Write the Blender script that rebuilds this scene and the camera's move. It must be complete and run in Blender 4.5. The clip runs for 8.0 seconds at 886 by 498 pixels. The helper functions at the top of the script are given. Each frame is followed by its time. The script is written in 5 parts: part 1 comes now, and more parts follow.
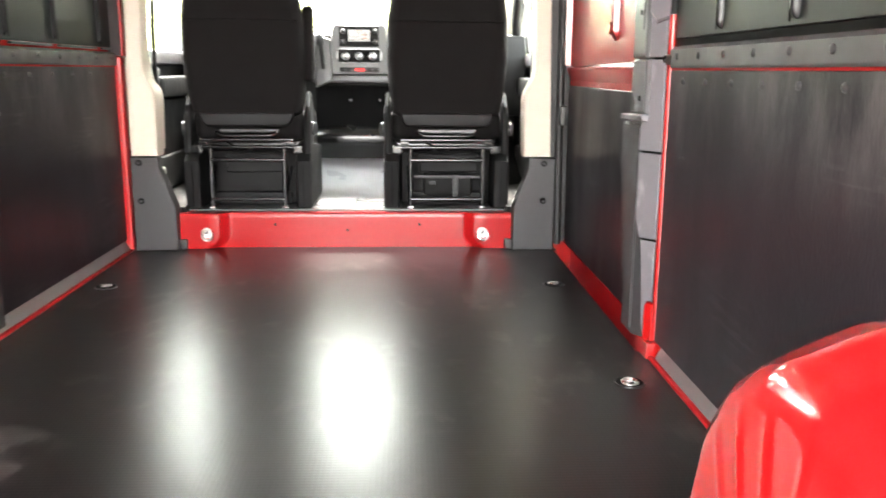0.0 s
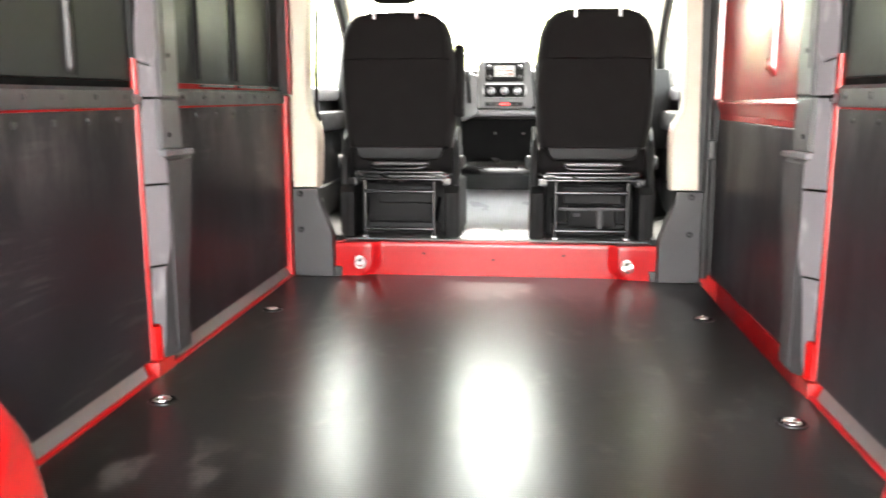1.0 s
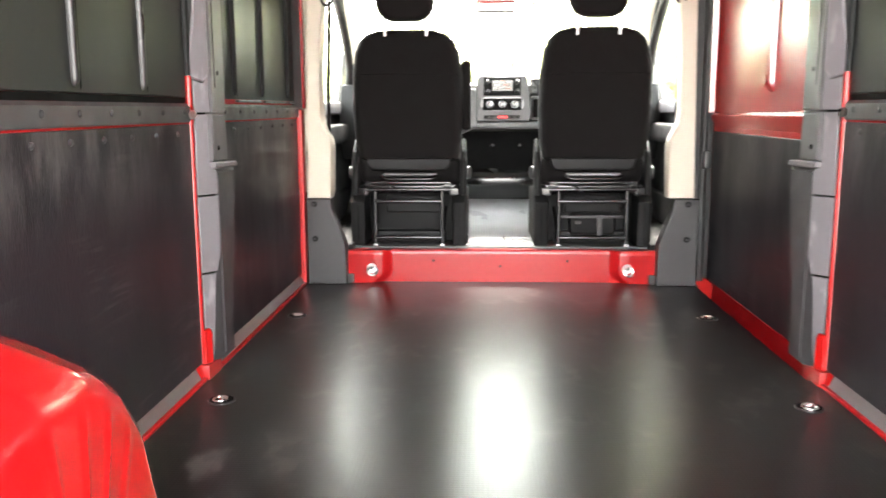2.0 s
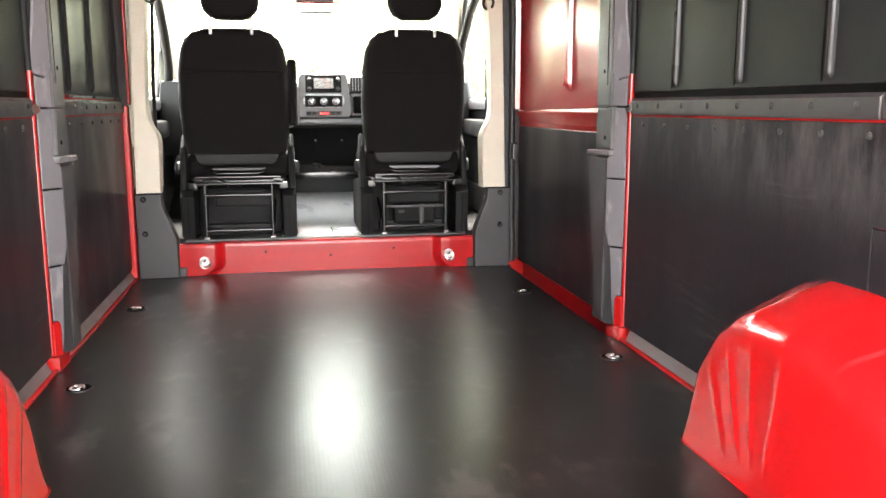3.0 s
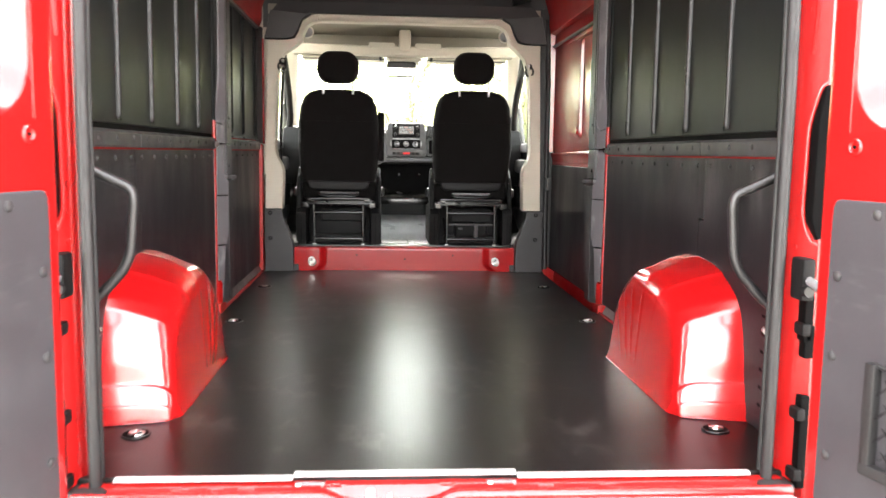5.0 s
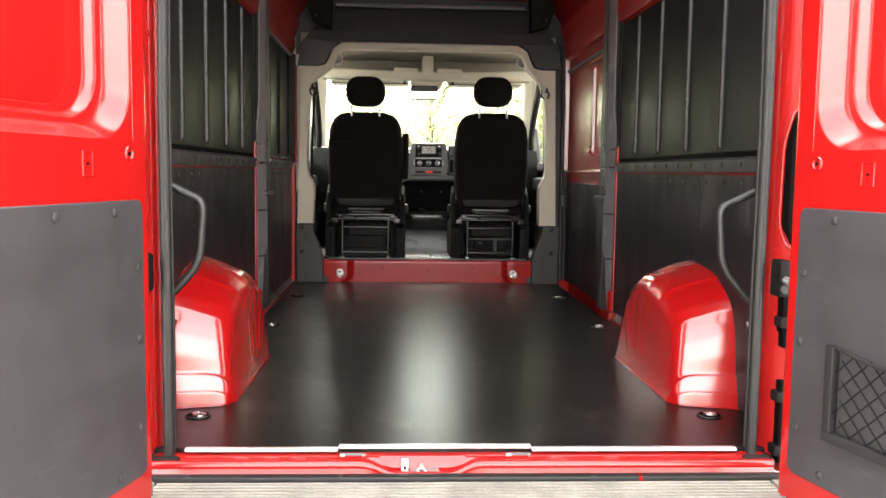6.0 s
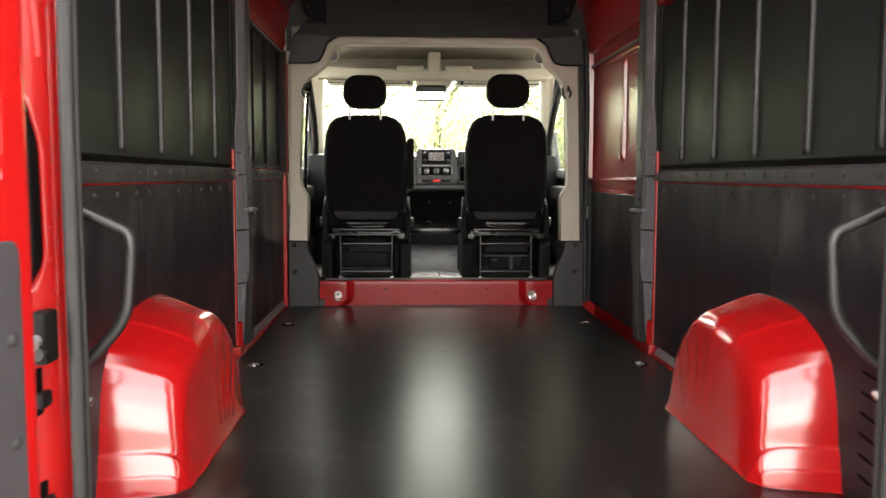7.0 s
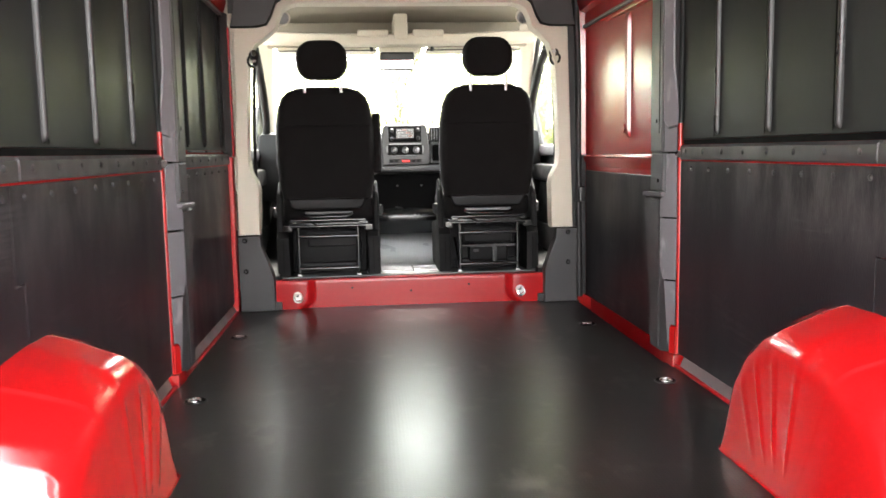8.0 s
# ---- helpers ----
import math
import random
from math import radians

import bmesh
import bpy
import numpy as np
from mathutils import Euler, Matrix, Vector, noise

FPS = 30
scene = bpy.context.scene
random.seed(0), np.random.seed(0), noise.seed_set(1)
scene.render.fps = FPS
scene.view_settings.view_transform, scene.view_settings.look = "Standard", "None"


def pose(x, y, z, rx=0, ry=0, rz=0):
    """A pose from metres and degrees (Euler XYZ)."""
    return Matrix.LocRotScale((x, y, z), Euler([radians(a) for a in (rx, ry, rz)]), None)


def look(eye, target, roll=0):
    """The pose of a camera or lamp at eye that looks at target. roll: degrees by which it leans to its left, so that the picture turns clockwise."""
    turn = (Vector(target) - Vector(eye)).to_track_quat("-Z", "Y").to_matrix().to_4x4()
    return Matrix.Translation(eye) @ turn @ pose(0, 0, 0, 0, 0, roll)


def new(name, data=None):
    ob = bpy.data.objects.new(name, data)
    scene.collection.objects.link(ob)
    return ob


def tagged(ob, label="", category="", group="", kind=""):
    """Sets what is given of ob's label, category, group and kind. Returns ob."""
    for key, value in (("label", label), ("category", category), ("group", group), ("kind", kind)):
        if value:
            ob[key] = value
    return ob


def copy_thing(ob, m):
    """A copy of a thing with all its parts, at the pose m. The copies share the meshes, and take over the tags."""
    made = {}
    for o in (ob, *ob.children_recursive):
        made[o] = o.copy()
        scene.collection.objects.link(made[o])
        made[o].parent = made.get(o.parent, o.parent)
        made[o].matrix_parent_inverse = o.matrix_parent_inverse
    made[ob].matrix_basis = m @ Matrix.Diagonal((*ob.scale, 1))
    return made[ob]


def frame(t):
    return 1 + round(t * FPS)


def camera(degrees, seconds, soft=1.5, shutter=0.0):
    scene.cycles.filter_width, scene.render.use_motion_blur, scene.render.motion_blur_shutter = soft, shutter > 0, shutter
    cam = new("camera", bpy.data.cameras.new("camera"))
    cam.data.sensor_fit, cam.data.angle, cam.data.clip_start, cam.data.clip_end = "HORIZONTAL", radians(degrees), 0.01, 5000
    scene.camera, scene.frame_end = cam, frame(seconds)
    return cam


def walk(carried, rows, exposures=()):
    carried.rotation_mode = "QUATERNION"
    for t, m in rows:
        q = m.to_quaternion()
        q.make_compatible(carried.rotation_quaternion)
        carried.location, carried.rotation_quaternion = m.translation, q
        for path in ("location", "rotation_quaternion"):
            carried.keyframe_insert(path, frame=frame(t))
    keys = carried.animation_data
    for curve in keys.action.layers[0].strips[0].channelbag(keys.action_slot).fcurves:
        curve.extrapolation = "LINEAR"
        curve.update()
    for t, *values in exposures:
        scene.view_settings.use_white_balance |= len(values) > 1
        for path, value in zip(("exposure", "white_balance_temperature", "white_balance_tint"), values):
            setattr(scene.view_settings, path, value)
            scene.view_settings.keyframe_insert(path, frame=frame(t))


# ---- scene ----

# The cargo space of a red high-roof van seen from its open rear doors.
# x to the right, y towards the cab, z up; the load floor is z = 0, its rear edge y = 0.
cam = camera(55.9, 8.0, soft=1.5, shutter=0.5)
PATH = [
    (0, (0.247, -0.105, 0.754), (0.338, 1.849, 0.335), 0.4),
    (0.5, (0.237, -0.151, 0.771), (0.179, 1.809, 0.381), 1.3),
    (1, (0.147, -0.192, 0.787), (-0.052, 1.766, 0.43), -0.1),
    (1.2, (0.082, -0.207, 0.778), (-0.159, 1.748, 0.431), -0.4),
    (2.3, (-0.101, -0.45, 0.8), (-0.066, 1.524, 0.479), -0.8),
    (2.5, (-0.123, -0.506, 0.796), (0.027, 1.463, 0.482), -1.3),
    (3, (-0.201, -0.601, 0.789), (0.162, 1.337, 0.453), -0.1),
    (3.5, (-0.141, -0.762, 0.798), (0.163, 1.188, 0.469), 0.2),
    (4, (-0.131, -1.129, 0.8), (0.066, 0.845, 0.546), -0.4),
    (4.5, (-0.138, -1.543, 0.795), (0.026, 0.437, 0.566), 0.3),
    (4.7, (-0.13, -1.688, 0.78), (0.028, 0.293, 0.547), 0.6),
    (5.8, (-0.176, -2.217, 0.749), (-0.076, -0.229, 0.556), 0.9),
    (6, (-0.177, -2.214, 0.752), (-0.079, -0.225, 0.569), 0.8),
    (6.5, (-0.187, -2.021, 0.739), (-0.093, -0.031, 0.569), 0.6),
    (6.6, (-0.188, -1.945, 0.733), (-0.093, 0.046, 0.569), 0.6),
    (7, (-0.159, -1.594, 0.782), (-0.081, 0.397, 0.609), 0.2),
    (7.5, (-0.214, -1.162, 0.781), (-0.098, 0.825, 0.587), -1.2),
    (8, (-0.207, -0.932, 0.809), (-0.035, 1.047, 0.576), -1.1),
]
walk(cam, [(t, look(eye, target, roll)) for t, eye, target, roll in PATH],
     exposures=[(0.0, 6.13, 7100, 11), (1.2, 6.27, 7100, 11), (3.0, 5.76, 7050, 11.5), (4.0, 5.88, 7050, 11.5), (4.5, 5.66, 7050, 11.5), (5.8, 4.24, 7300, 10), (7.0, 4.14, 7400, 10), (7.25, 4.52, 7300, 10.5), (7.5, 4.68, 7200, 11), (8.0, 5.26, 7000, 12)])

# ------------------------------------------------------------------ daylight
world = bpy.data.worlds.new("sky")
scene.world = world
world.use_nodes = True
wn, wl = world.node_tree.nodes, world.node_tree.links
sky = wn.new("ShaderNodeTexSky")
sky.sky_type, sky.sun_disc = "NISHITA", False
sky.sun_elevation, sky.sun_rotation = radians(57), radians(358)
sky.dust_density, sky.ozone_density = 3.0, 0.6
pale = wn.new("ShaderNodeHueSaturation")
pale.inputs["Saturation"].default_value = 0.25
wl.new(sky.outputs[0], pale.inputs["Color"])
wl.new(pale.outputs[0], wn["Background"].inputs["Color"])
wn["Background"].inputs["Strength"].default_value = 0.15
sun = new("sun", bpy.data.lights.new("sun", "SUN"))
sun.data.energy, sun.data.angle, sun.data.color = 1.0, radians(25), (1.0, 0.97, 0.93)
sun.matrix_world = look((-0.2, 6.4, 10.0), (0, 0, 0))


# ------------------------------------------------------------------ materials
def mat(name, color, rough=0.5, metal=0.0, coat=0.0, coat_rough=0.08, vary=0.12, vary_scale=6.0, rough_vary=0.1,
        bump=0.0, bump_scale=300.0, emit=None, emit_strength=0.0, spec=0.5, stretch=(1, 1, 1), sheen=0.0, coat_ior=1.5):
    """Principled surface with variation of tone at two scales, of gloss, and fine relief."""
    m = bpy.data.materials.new(name)
    m.use_nodes = True
    n, l = m.node_tree.nodes, m.node_tree.links
    p = n["Principled BSDF"]
    co = n.new("ShaderNodeTexCoord")
    mp = n.new("ShaderNodeMapping")
    mp.inputs["Scale"].default_value = stretch
    l.new(co.outputs["Object"], mp.inputs["Vector"])
    big, fine = n.new("ShaderNodeTexNoise"), n.new("ShaderNodeTexNoise")
    big.inputs["Scale"].default_value, big.inputs["Detail"].default_value = vary_scale, 6
    fine.inputs["Scale"].default_value, fine.inputs["Detail"].default_value = vary_scale * 22, 3
    for t in (big, fine):
        l.new(mp.outputs[0], t.inputs["Vector"])
    mix = n.new("ShaderNodeMix")
    mix.data_type = "FLOAT"
    mix.inputs["Factor"].default_value = 0.35
    l.new(big.outputs["Fac"], mix.inputs[2])
    l.new(fine.outputs["Fac"], mix.inputs[3])
    tone = n.new("ShaderNodeMapRange")
    tone.inputs["From Min"].default_value, tone.inputs["From Max"].default_value = 0.3, 0.7
    tone.inputs["To Min"].default_value, tone.inputs["To Max"].default_value = 1 - vary, 1 + vary
    l.new(mix.outputs[0], tone.inputs["Value"])
    mul = n.new("ShaderNodeVectorMath")
    mul.operation = "MULTIPLY"
    mul.inputs[0].default_value = color
    l.new(tone.outputs[0], mul.inputs[1])
    l.new(mul.outputs[0], p.inputs["Base Color"])
    gloss = n.new("ShaderNodeMapRange")
    gloss.inputs["From Min"].default_value, gloss.inputs["From Max"].default_value = 0.3, 0.7
    gloss.inputs["To Min"].default_value, gloss.inputs["To Max"].default_value = max(0.02, rough - rough_vary), min(1, rough + rough_vary)
    l.new(big.outputs["Fac"], gloss.inputs["Value"])
    l.new(gloss.outputs[0], p.inputs["Roughness"])
    p.inputs["Metallic"].default_value = metal
    p.inputs["Specular IOR Level"].default_value = spec
    p.inputs["Coat Weight"].default_value, p.inputs["Coat Roughness"].default_value = coat, coat_rough
    p.inputs["Sheen Weight"].default_value = sheen
    p.inputs["Coat IOR"].default_value = coat_ior
    if bump:
        grain = n.new("ShaderNodeTexNoise")
        grain.inputs["Scale"].default_value, grain.inputs["Detail"].default_value = bump_scale, 4
        l.new(mp.outputs[0], grain.inputs["Vector"])
        bp = n.new("ShaderNodeBump")
        bp.inputs["Strength"].default_value, bp.inputs["Distance"].default_value = bump, 0.002
        l.new(grain.outputs["Fac"], bp.inputs["Height"])
        l.new(bp.outputs[0], p.inputs["Normal"])
    if emit:
        p.inputs["Emission Color"].default_value, p.inputs["Emission Strength"].default_value = (*emit, 1), emit_strength
    return m


def dusty(m, layers, color, low, high):
    """Pale smears over a material, where two soft noises meet."""
    n, l = m.node_tree.nodes, m.node_tree.links
    p = n["Principled BSDF"]
    co = next(x for x in n if x.type == "TEX_COORD")
    soft = []
    for scale, stretch, turn in layers:
        warp = n.new("ShaderNodeMapping")
        warp.inputs["Scale"].default_value = stretch
        warp.inputs["Rotation"].default_value = (0, 0, turn)
        l.new(co.outputs["Object"], warp.inputs["Vector"])
        smear = n.new("ShaderNodeTexNoise")
        smear.inputs["Scale"].default_value, smear.inputs["Detail"].default_value = scale, 5
        l.new(warp.outputs[0], smear.inputs["Vector"])
        step = n.new("ShaderNodeMapRange")
        step.interpolation_type = "SMOOTHERSTEP"
        step.inputs["From Min"].default_value, step.inputs["From Max"].default_value = low, high
        l.new(smear.outputs["Fac"], step.inputs["Value"])
        soft.append(step)
    both = n.new("ShaderNodeMath")
    both.operation = "MULTIPLY"
    l.new(soft[0].outputs[0], both.inputs[0])
    l.new(soft[1].outputs[0], both.inputs[1])
    dust = n.new("ShaderNodeMix")
    dust.data_type = "RGBA"
    base = p.inputs["Base Color"].links[0].from_socket
    l.new(both.outputs[0], dust.inputs["Factor"])
    l.new(base, dust.inputs[6])
    dust.inputs[7].default_value = (*color, 1)
    l.new(dust.outputs[2], p.inputs["Base Color"])
    return m


def floor_material():
    """Black phenolic-faced plywood: a fine pressed mesh, dusty smears and scuffs."""
    m = mat("black_mesh_plywood", (0.0056, 0.0046, 0.0042), rough=0.305, vary=0.3, vary_scale=2.2, rough_vary=0.018, spec=0.26)
    n, l = m.node_tree.nodes, m.node_tree.links
    p = n["Principled BSDF"]
    co = next(x for x in n if x.type == "TEX_COORD")
    mesh = n.new("ShaderNodeTexVoronoi")
    mesh.inputs["Scale"].default_value = 92
    mesh.inputs["Randomness"].default_value = 0.0
    l.new(co.outputs["Object"], mesh.inputs["Vector"])
    bp = n.new("ShaderNodeBump")
    bp.inputs["Strength"].default_value, bp.inputs["Distance"].default_value = 0.12, 0.0016
    l.new(mesh.outputs["Distance"], bp.inputs["Height"])
    l.new(bp.outputs[0], p.inputs["Normal"])
    return dusty(m, ((2.4, (1.0, 1.5, 1), 0.6), (9.0, (1.5, 0.8, 1), -0.5)), (0.038, 0.034, 0.031), 0.46, 0.65)


def glass_material(name, tint):
    m = bpy.data.materials.new(name)
    m.use_nodes = True
    n, l = m.node_tree.nodes, m.node_tree.links
    n.remove(n["Principled BSDF"])
    clear, shine, mixed = n.new("ShaderNodeBsdfTransparent"), n.new("ShaderNodeBsdfGlossy"), n.new("ShaderNodeMixShader")
    clear.inputs["Color"].default_value = tint
    shine.inputs["Roughness"].default_value = 0.02
    face = n.new("ShaderNodeLayerWeight")
    face.inputs["Blend"].default_value = 0.5
    steep = n.new("ShaderNodeMath")
    steep.operation = "POWER"
    steep.inputs[1].default_value = 5
    amount = n.new("ShaderNodeMapRange")
    amount.inputs["To Min"].default_value, amount.inputs["To Max"].default_value = 0.05, 0.95
    l.new(face.outputs["Facing"], steep.inputs[0])
    l.new(steep.outputs[0], amount.inputs["Value"])
    l.new(amount.outputs[0], mixed.inputs["Fac"])
    l.new(clear.outputs[0], mixed.inputs[1])
    l.new(shine.outputs[0], mixed.inputs[2])
    l.new(mixed.outputs[0], n["Material Output"].inputs["Surface"])
    return m


def leaf_material(name, color, rnd=0.35):
    m = bpy.data.materials.new(name)
    m.use_nodes = True
    n, l = m.node_tree.nodes, m.node_tree.links
    p = n["Principled BSDF"]
    geo = n.new("ShaderNodeNewGeometry")
    hue = n.new("ShaderNodeHueSaturation")
    hue.inputs["Color"].default_value = (*color, 1)
    rng = n.new("ShaderNodeMapRange")
    rng.inputs["To Min"].default_value, rng.inputs["To Max"].default_value = 1 - rnd, 1 + rnd
    l.new(geo.outputs["Random Per Island"], rng.inputs["Value"])
    l.new(rng.outputs[0], hue.inputs["Value"])
    l.new(hue.outputs[0], p.inputs["Base Color"])
    p.inputs["Roughness"].default_value = 0.5
    tr = n.new("ShaderNodeBsdfTranslucent")
    l.new(hue.outputs[0], tr.inputs["Color"])
    mx = n.new("ShaderNodeMixShader")
    mx.inputs["Fac"].default_value = 0.6
    l.new(p.outputs[0], mx.inputs[1])
    l.new(tr.outputs[0], mx.inputs[2])
    l.new(mx.outputs[0], n["Material Output"].inputs["Surface"])
    return m


RED = mat("red_gloss_paint", (0.33, 0.0062, 0.0062), rough=0.5, coat=0.8, coat_rough=0.19, vary=0.05, rough_vary=0.04, bump=0.012, bump_scale=90, spec=0.05, coat_ior=1.8)
ARCHRED = mat("red_inner_gloss_paint", (0.37, 0.0055, 0.0068), rough=0.5, coat=0.95, coat_rough=0.15, vary=0.06, rough_vary=0.04, bump=0.02, bump_scale=70, spec=0.04, coat_ior=1.9)
REDSATIN = mat("red_satin_inner_paint", (0.33, 0.0062, 0.0085), rough=0.45, coat=0.5, coat_rough=0.2, vary=0.08, rough_vary=0.05, bump=0.02, bump_scale=120, spec=0.06)
PANEL = mat("black_grained_plastic", (0.0118, 0.0106, 0.0122), rough=0.38, vary=0.4, vary_scale=4.5, rough_vary=0.08, bump=0.25, bump_scale=150, stretch=(1, 1.4, 0.45), spec=0.13)
dusty(PANEL, ((3.0, (1, 0.8, 1.6), 0.0), (30.0, (1, 0.18, 2.4), 0.0)), (0.036, 0.034, 0.035), 0.48, 0.68)
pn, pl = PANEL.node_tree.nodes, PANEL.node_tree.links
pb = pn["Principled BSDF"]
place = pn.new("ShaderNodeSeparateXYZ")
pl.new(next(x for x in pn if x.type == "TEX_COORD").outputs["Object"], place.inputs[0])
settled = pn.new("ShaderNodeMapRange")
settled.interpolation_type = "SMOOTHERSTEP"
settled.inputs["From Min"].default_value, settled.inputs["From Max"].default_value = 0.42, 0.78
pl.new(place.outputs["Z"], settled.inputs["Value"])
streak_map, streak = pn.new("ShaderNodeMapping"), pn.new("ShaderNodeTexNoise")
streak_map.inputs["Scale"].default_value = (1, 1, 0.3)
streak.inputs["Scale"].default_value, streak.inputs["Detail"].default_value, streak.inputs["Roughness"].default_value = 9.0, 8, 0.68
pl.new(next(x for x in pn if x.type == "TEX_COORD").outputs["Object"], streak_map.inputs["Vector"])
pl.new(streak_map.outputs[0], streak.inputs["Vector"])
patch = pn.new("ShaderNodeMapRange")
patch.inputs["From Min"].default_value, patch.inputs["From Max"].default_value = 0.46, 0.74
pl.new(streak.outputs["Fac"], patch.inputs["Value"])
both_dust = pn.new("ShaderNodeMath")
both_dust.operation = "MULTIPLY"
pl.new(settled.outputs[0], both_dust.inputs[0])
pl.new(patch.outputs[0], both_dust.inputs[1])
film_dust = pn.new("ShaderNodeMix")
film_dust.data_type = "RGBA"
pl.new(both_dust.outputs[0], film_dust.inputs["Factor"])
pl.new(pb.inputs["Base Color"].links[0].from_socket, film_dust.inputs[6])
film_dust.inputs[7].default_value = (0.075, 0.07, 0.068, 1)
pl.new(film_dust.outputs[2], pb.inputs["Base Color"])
UPPER = mat("black_satin_liner", (0.0125, 0.0136, 0.0136), rough=0.4, vary=0.2, vary_scale=3.0, rough_vary=0.04, bump=0.04, bump_scale=400, spec=0.06, stretch=(1, 2.2, 0.35))
RIB = mat("black_gloss_rib", (0.012, 0.0118, 0.012), rough=0.33, vary=0.15, vary_scale=8.0, spec=0.32)
FLOOR = floor_material()
GREY = mat("grey_plastic_trim", (0.115, 0.109, 0.115), rough=0.45, vary=0.1, bump=0.15, bump_scale=500)
dusty(GREY, ((4.0, (1, 1, 1), 0.3), (24.0, (1, 1.4, 0.5), 0.0)), (0.2, 0.19, 0.195), 0.48, 0.7)
DARKGREY = mat("dark_grey_plastic", (0.03, 0.029, 0.03), rough=0.55, vary=0.12, bump=0.15, bump_scale=500)
RAILGREY = mat("dark_grey_metal", (0.028, 0.0275, 0.028), rough=0.5, vary=0.15, vary_scale=14, bump=0.1, bump_scale=300)
UPPERTRIM = mat("dark_grey_upper_trim", (0.065, 0.064, 0.066), rough=0.5, vary=0.12, bump=0.15, bump_scale=500)
STRIP = mat("pale_grey_metal_strip", (0.14, 0.14, 0.136), rough=0.42, metal=0.5, vary=0.15, vary_scale=12, bump=0.05)
BEIGE = mat("beige_moulded_plastic", (0.52, 0.475, 0.39), rough=0.6, vary=0.05, bump=0.08, bump_scale=500)
LINER = mat("beige_headliner_cloth", (0.27, 0.245, 0.2), rough=0.9, vary=0.06, bump=0.2, bump_scale=700)
REDDOOR = mat("red_door_skin_paint", (0.33, 0.0062, 0.0062), rough=0.5, coat=0.95, coat_rough=0.27, vary=0.05, rough_vary=0.04, bump=0.02, bump_scale=60, spec=0.08, coat_ior=1.95)
FABRIC = mat("black_woven_fabric", (0.0062, 0.0054, 0.0053), rough=0.9, vary=0.25, vary_scale=14, bump=0.4, bump_scale=900, spec=0.14)
GREYDARK = mat("mid_grey_plastic", (0.019, 0.0185, 0.019), rough=0.5, vary=0.1, bump=0.1, bump_scale=500)
DASH = mat("black_grained_dash_plastic", (0.0065, 0.0065, 0.007), rough=0.55, vary=0.15, bump=0.2, bump_scale=600, spec=0.2)
MATTE = mat("matt_black_plastic", (0.0032, 0.0032, 0.0033), rough=0.65, vary=0.15, bump=0.2, bump_scale=500, spec=0.2)
BLACK = mat("black_plastic", (0.008, 0.008, 0.008), rough=0.4, vary=0.15, bump=0.08, bump_scale=500)
STEELBLACK = mat("black_painted_steel", (0.006, 0.006, 0.006), rough=0.2, vary=0.15)
BARSTEEL = mat("glossy_black_steel_bar", (0.012, 0.012, 0.0125), rough=0.2, vary=0.15, spec=0.65)
BARBLACK = mat("black_moulded_grip", (0.012, 0.0118, 0.012), rough=0.36, vary=0.15, bump=0.05, bump_scale=300)
RUBBER = mat("black_rubber_seal", (0.0085, 0.0083, 0.0085), rough=0.55, vary=0.15, vary_scale=20)
CHROME = mat("bright_zinc_steel", (0.62, 0.61, 0.59), rough=0.3, metal=1.0, vary=0.1, vary_scale=30)
SATIN = mat("satin_aluminium", (0.85, 0.85, 0.85), rough=0.38, metal=0.7, vary=0.05, vary_scale=20)
STEP = mat("grey_weathered_step_plastic", (0.24, 0.228, 0.2), rough=0.6, vary=0.4, vary_scale=9, bump=0.2, bump_scale=200)
CABFLOOR = mat("grey_cab_floor_mat", (0.4, 0.41, 0.42), rough=0.36, vary=0.2, bump=0.1, bump_scale=300)
SCREW = mat("dull_screw_head", (0.03, 0.03, 0.031), rough=0.45, metal=0.2, vary=0.1)
HOLE = mat("dark_cavity", (0.001, 0.001, 0.001), rough=0.8, vary=0.1, spec=0.08)
DISPLAY = mat("radio_display", (0.01, 0.01, 0.012), rough=0.15, vary=0.05, emit=(0.2, 0.22, 0.2), emit_strength=0.0025)
ICON = mat("display_icon_pale", (0.1, 0.1, 0.1), rough=0.3, emit=(0.8, 0.85, 0.8), emit_strength=0.007)
ICONWARM = mat("display_icon_warm", (0.1, 0.05, 0.04), rough=0.3, emit=(0.9, 0.45, 0.3), emit_strength=0.007)
REDLAMP = mat("red_indicator_lamp", (0.4, 0.01, 0.01), rough=0.3, emit=(1.0, 0.03, 0.03), emit_strength=0.035)
CONSOLE = mat("pale_grey_console_plastic", (0.085, 0.085, 0.087), rough=0.4, vary=0.08, bump=0.1, bump_scale=600)
SILVER = mat("silver_painted_plastic", (0.28, 0.28, 0.285), rough=0.3, metal=0.4, vary=0.05)
GLASS = glass_material("clear_window_glass", (0.87, 0.95, 0.915, 1))
MIRROR = mat("mirror_glass", (0.9, 0.9, 0.9), rough=0.02, metal=1.0, vary=0.01, rough_vary=0.0)
CONCRETE = mat("pale_concrete", (0.21, 0.204, 0.193), rough=0.85, vary=0.3, vary_scale=1.5, bump=0.5, bump_scale=60)
BARK = mat("grey_bark", (0.2, 0.18, 0.14), rough=0.9, vary=0.3, vary_scale=12, bump=0.5, bump_scale=40)
LEAF = leaf_material("spring_leaf", (0.44, 0.46, 0.25))
REED = leaf_material("dry_reed", (0.12, 0.13, 0.05))


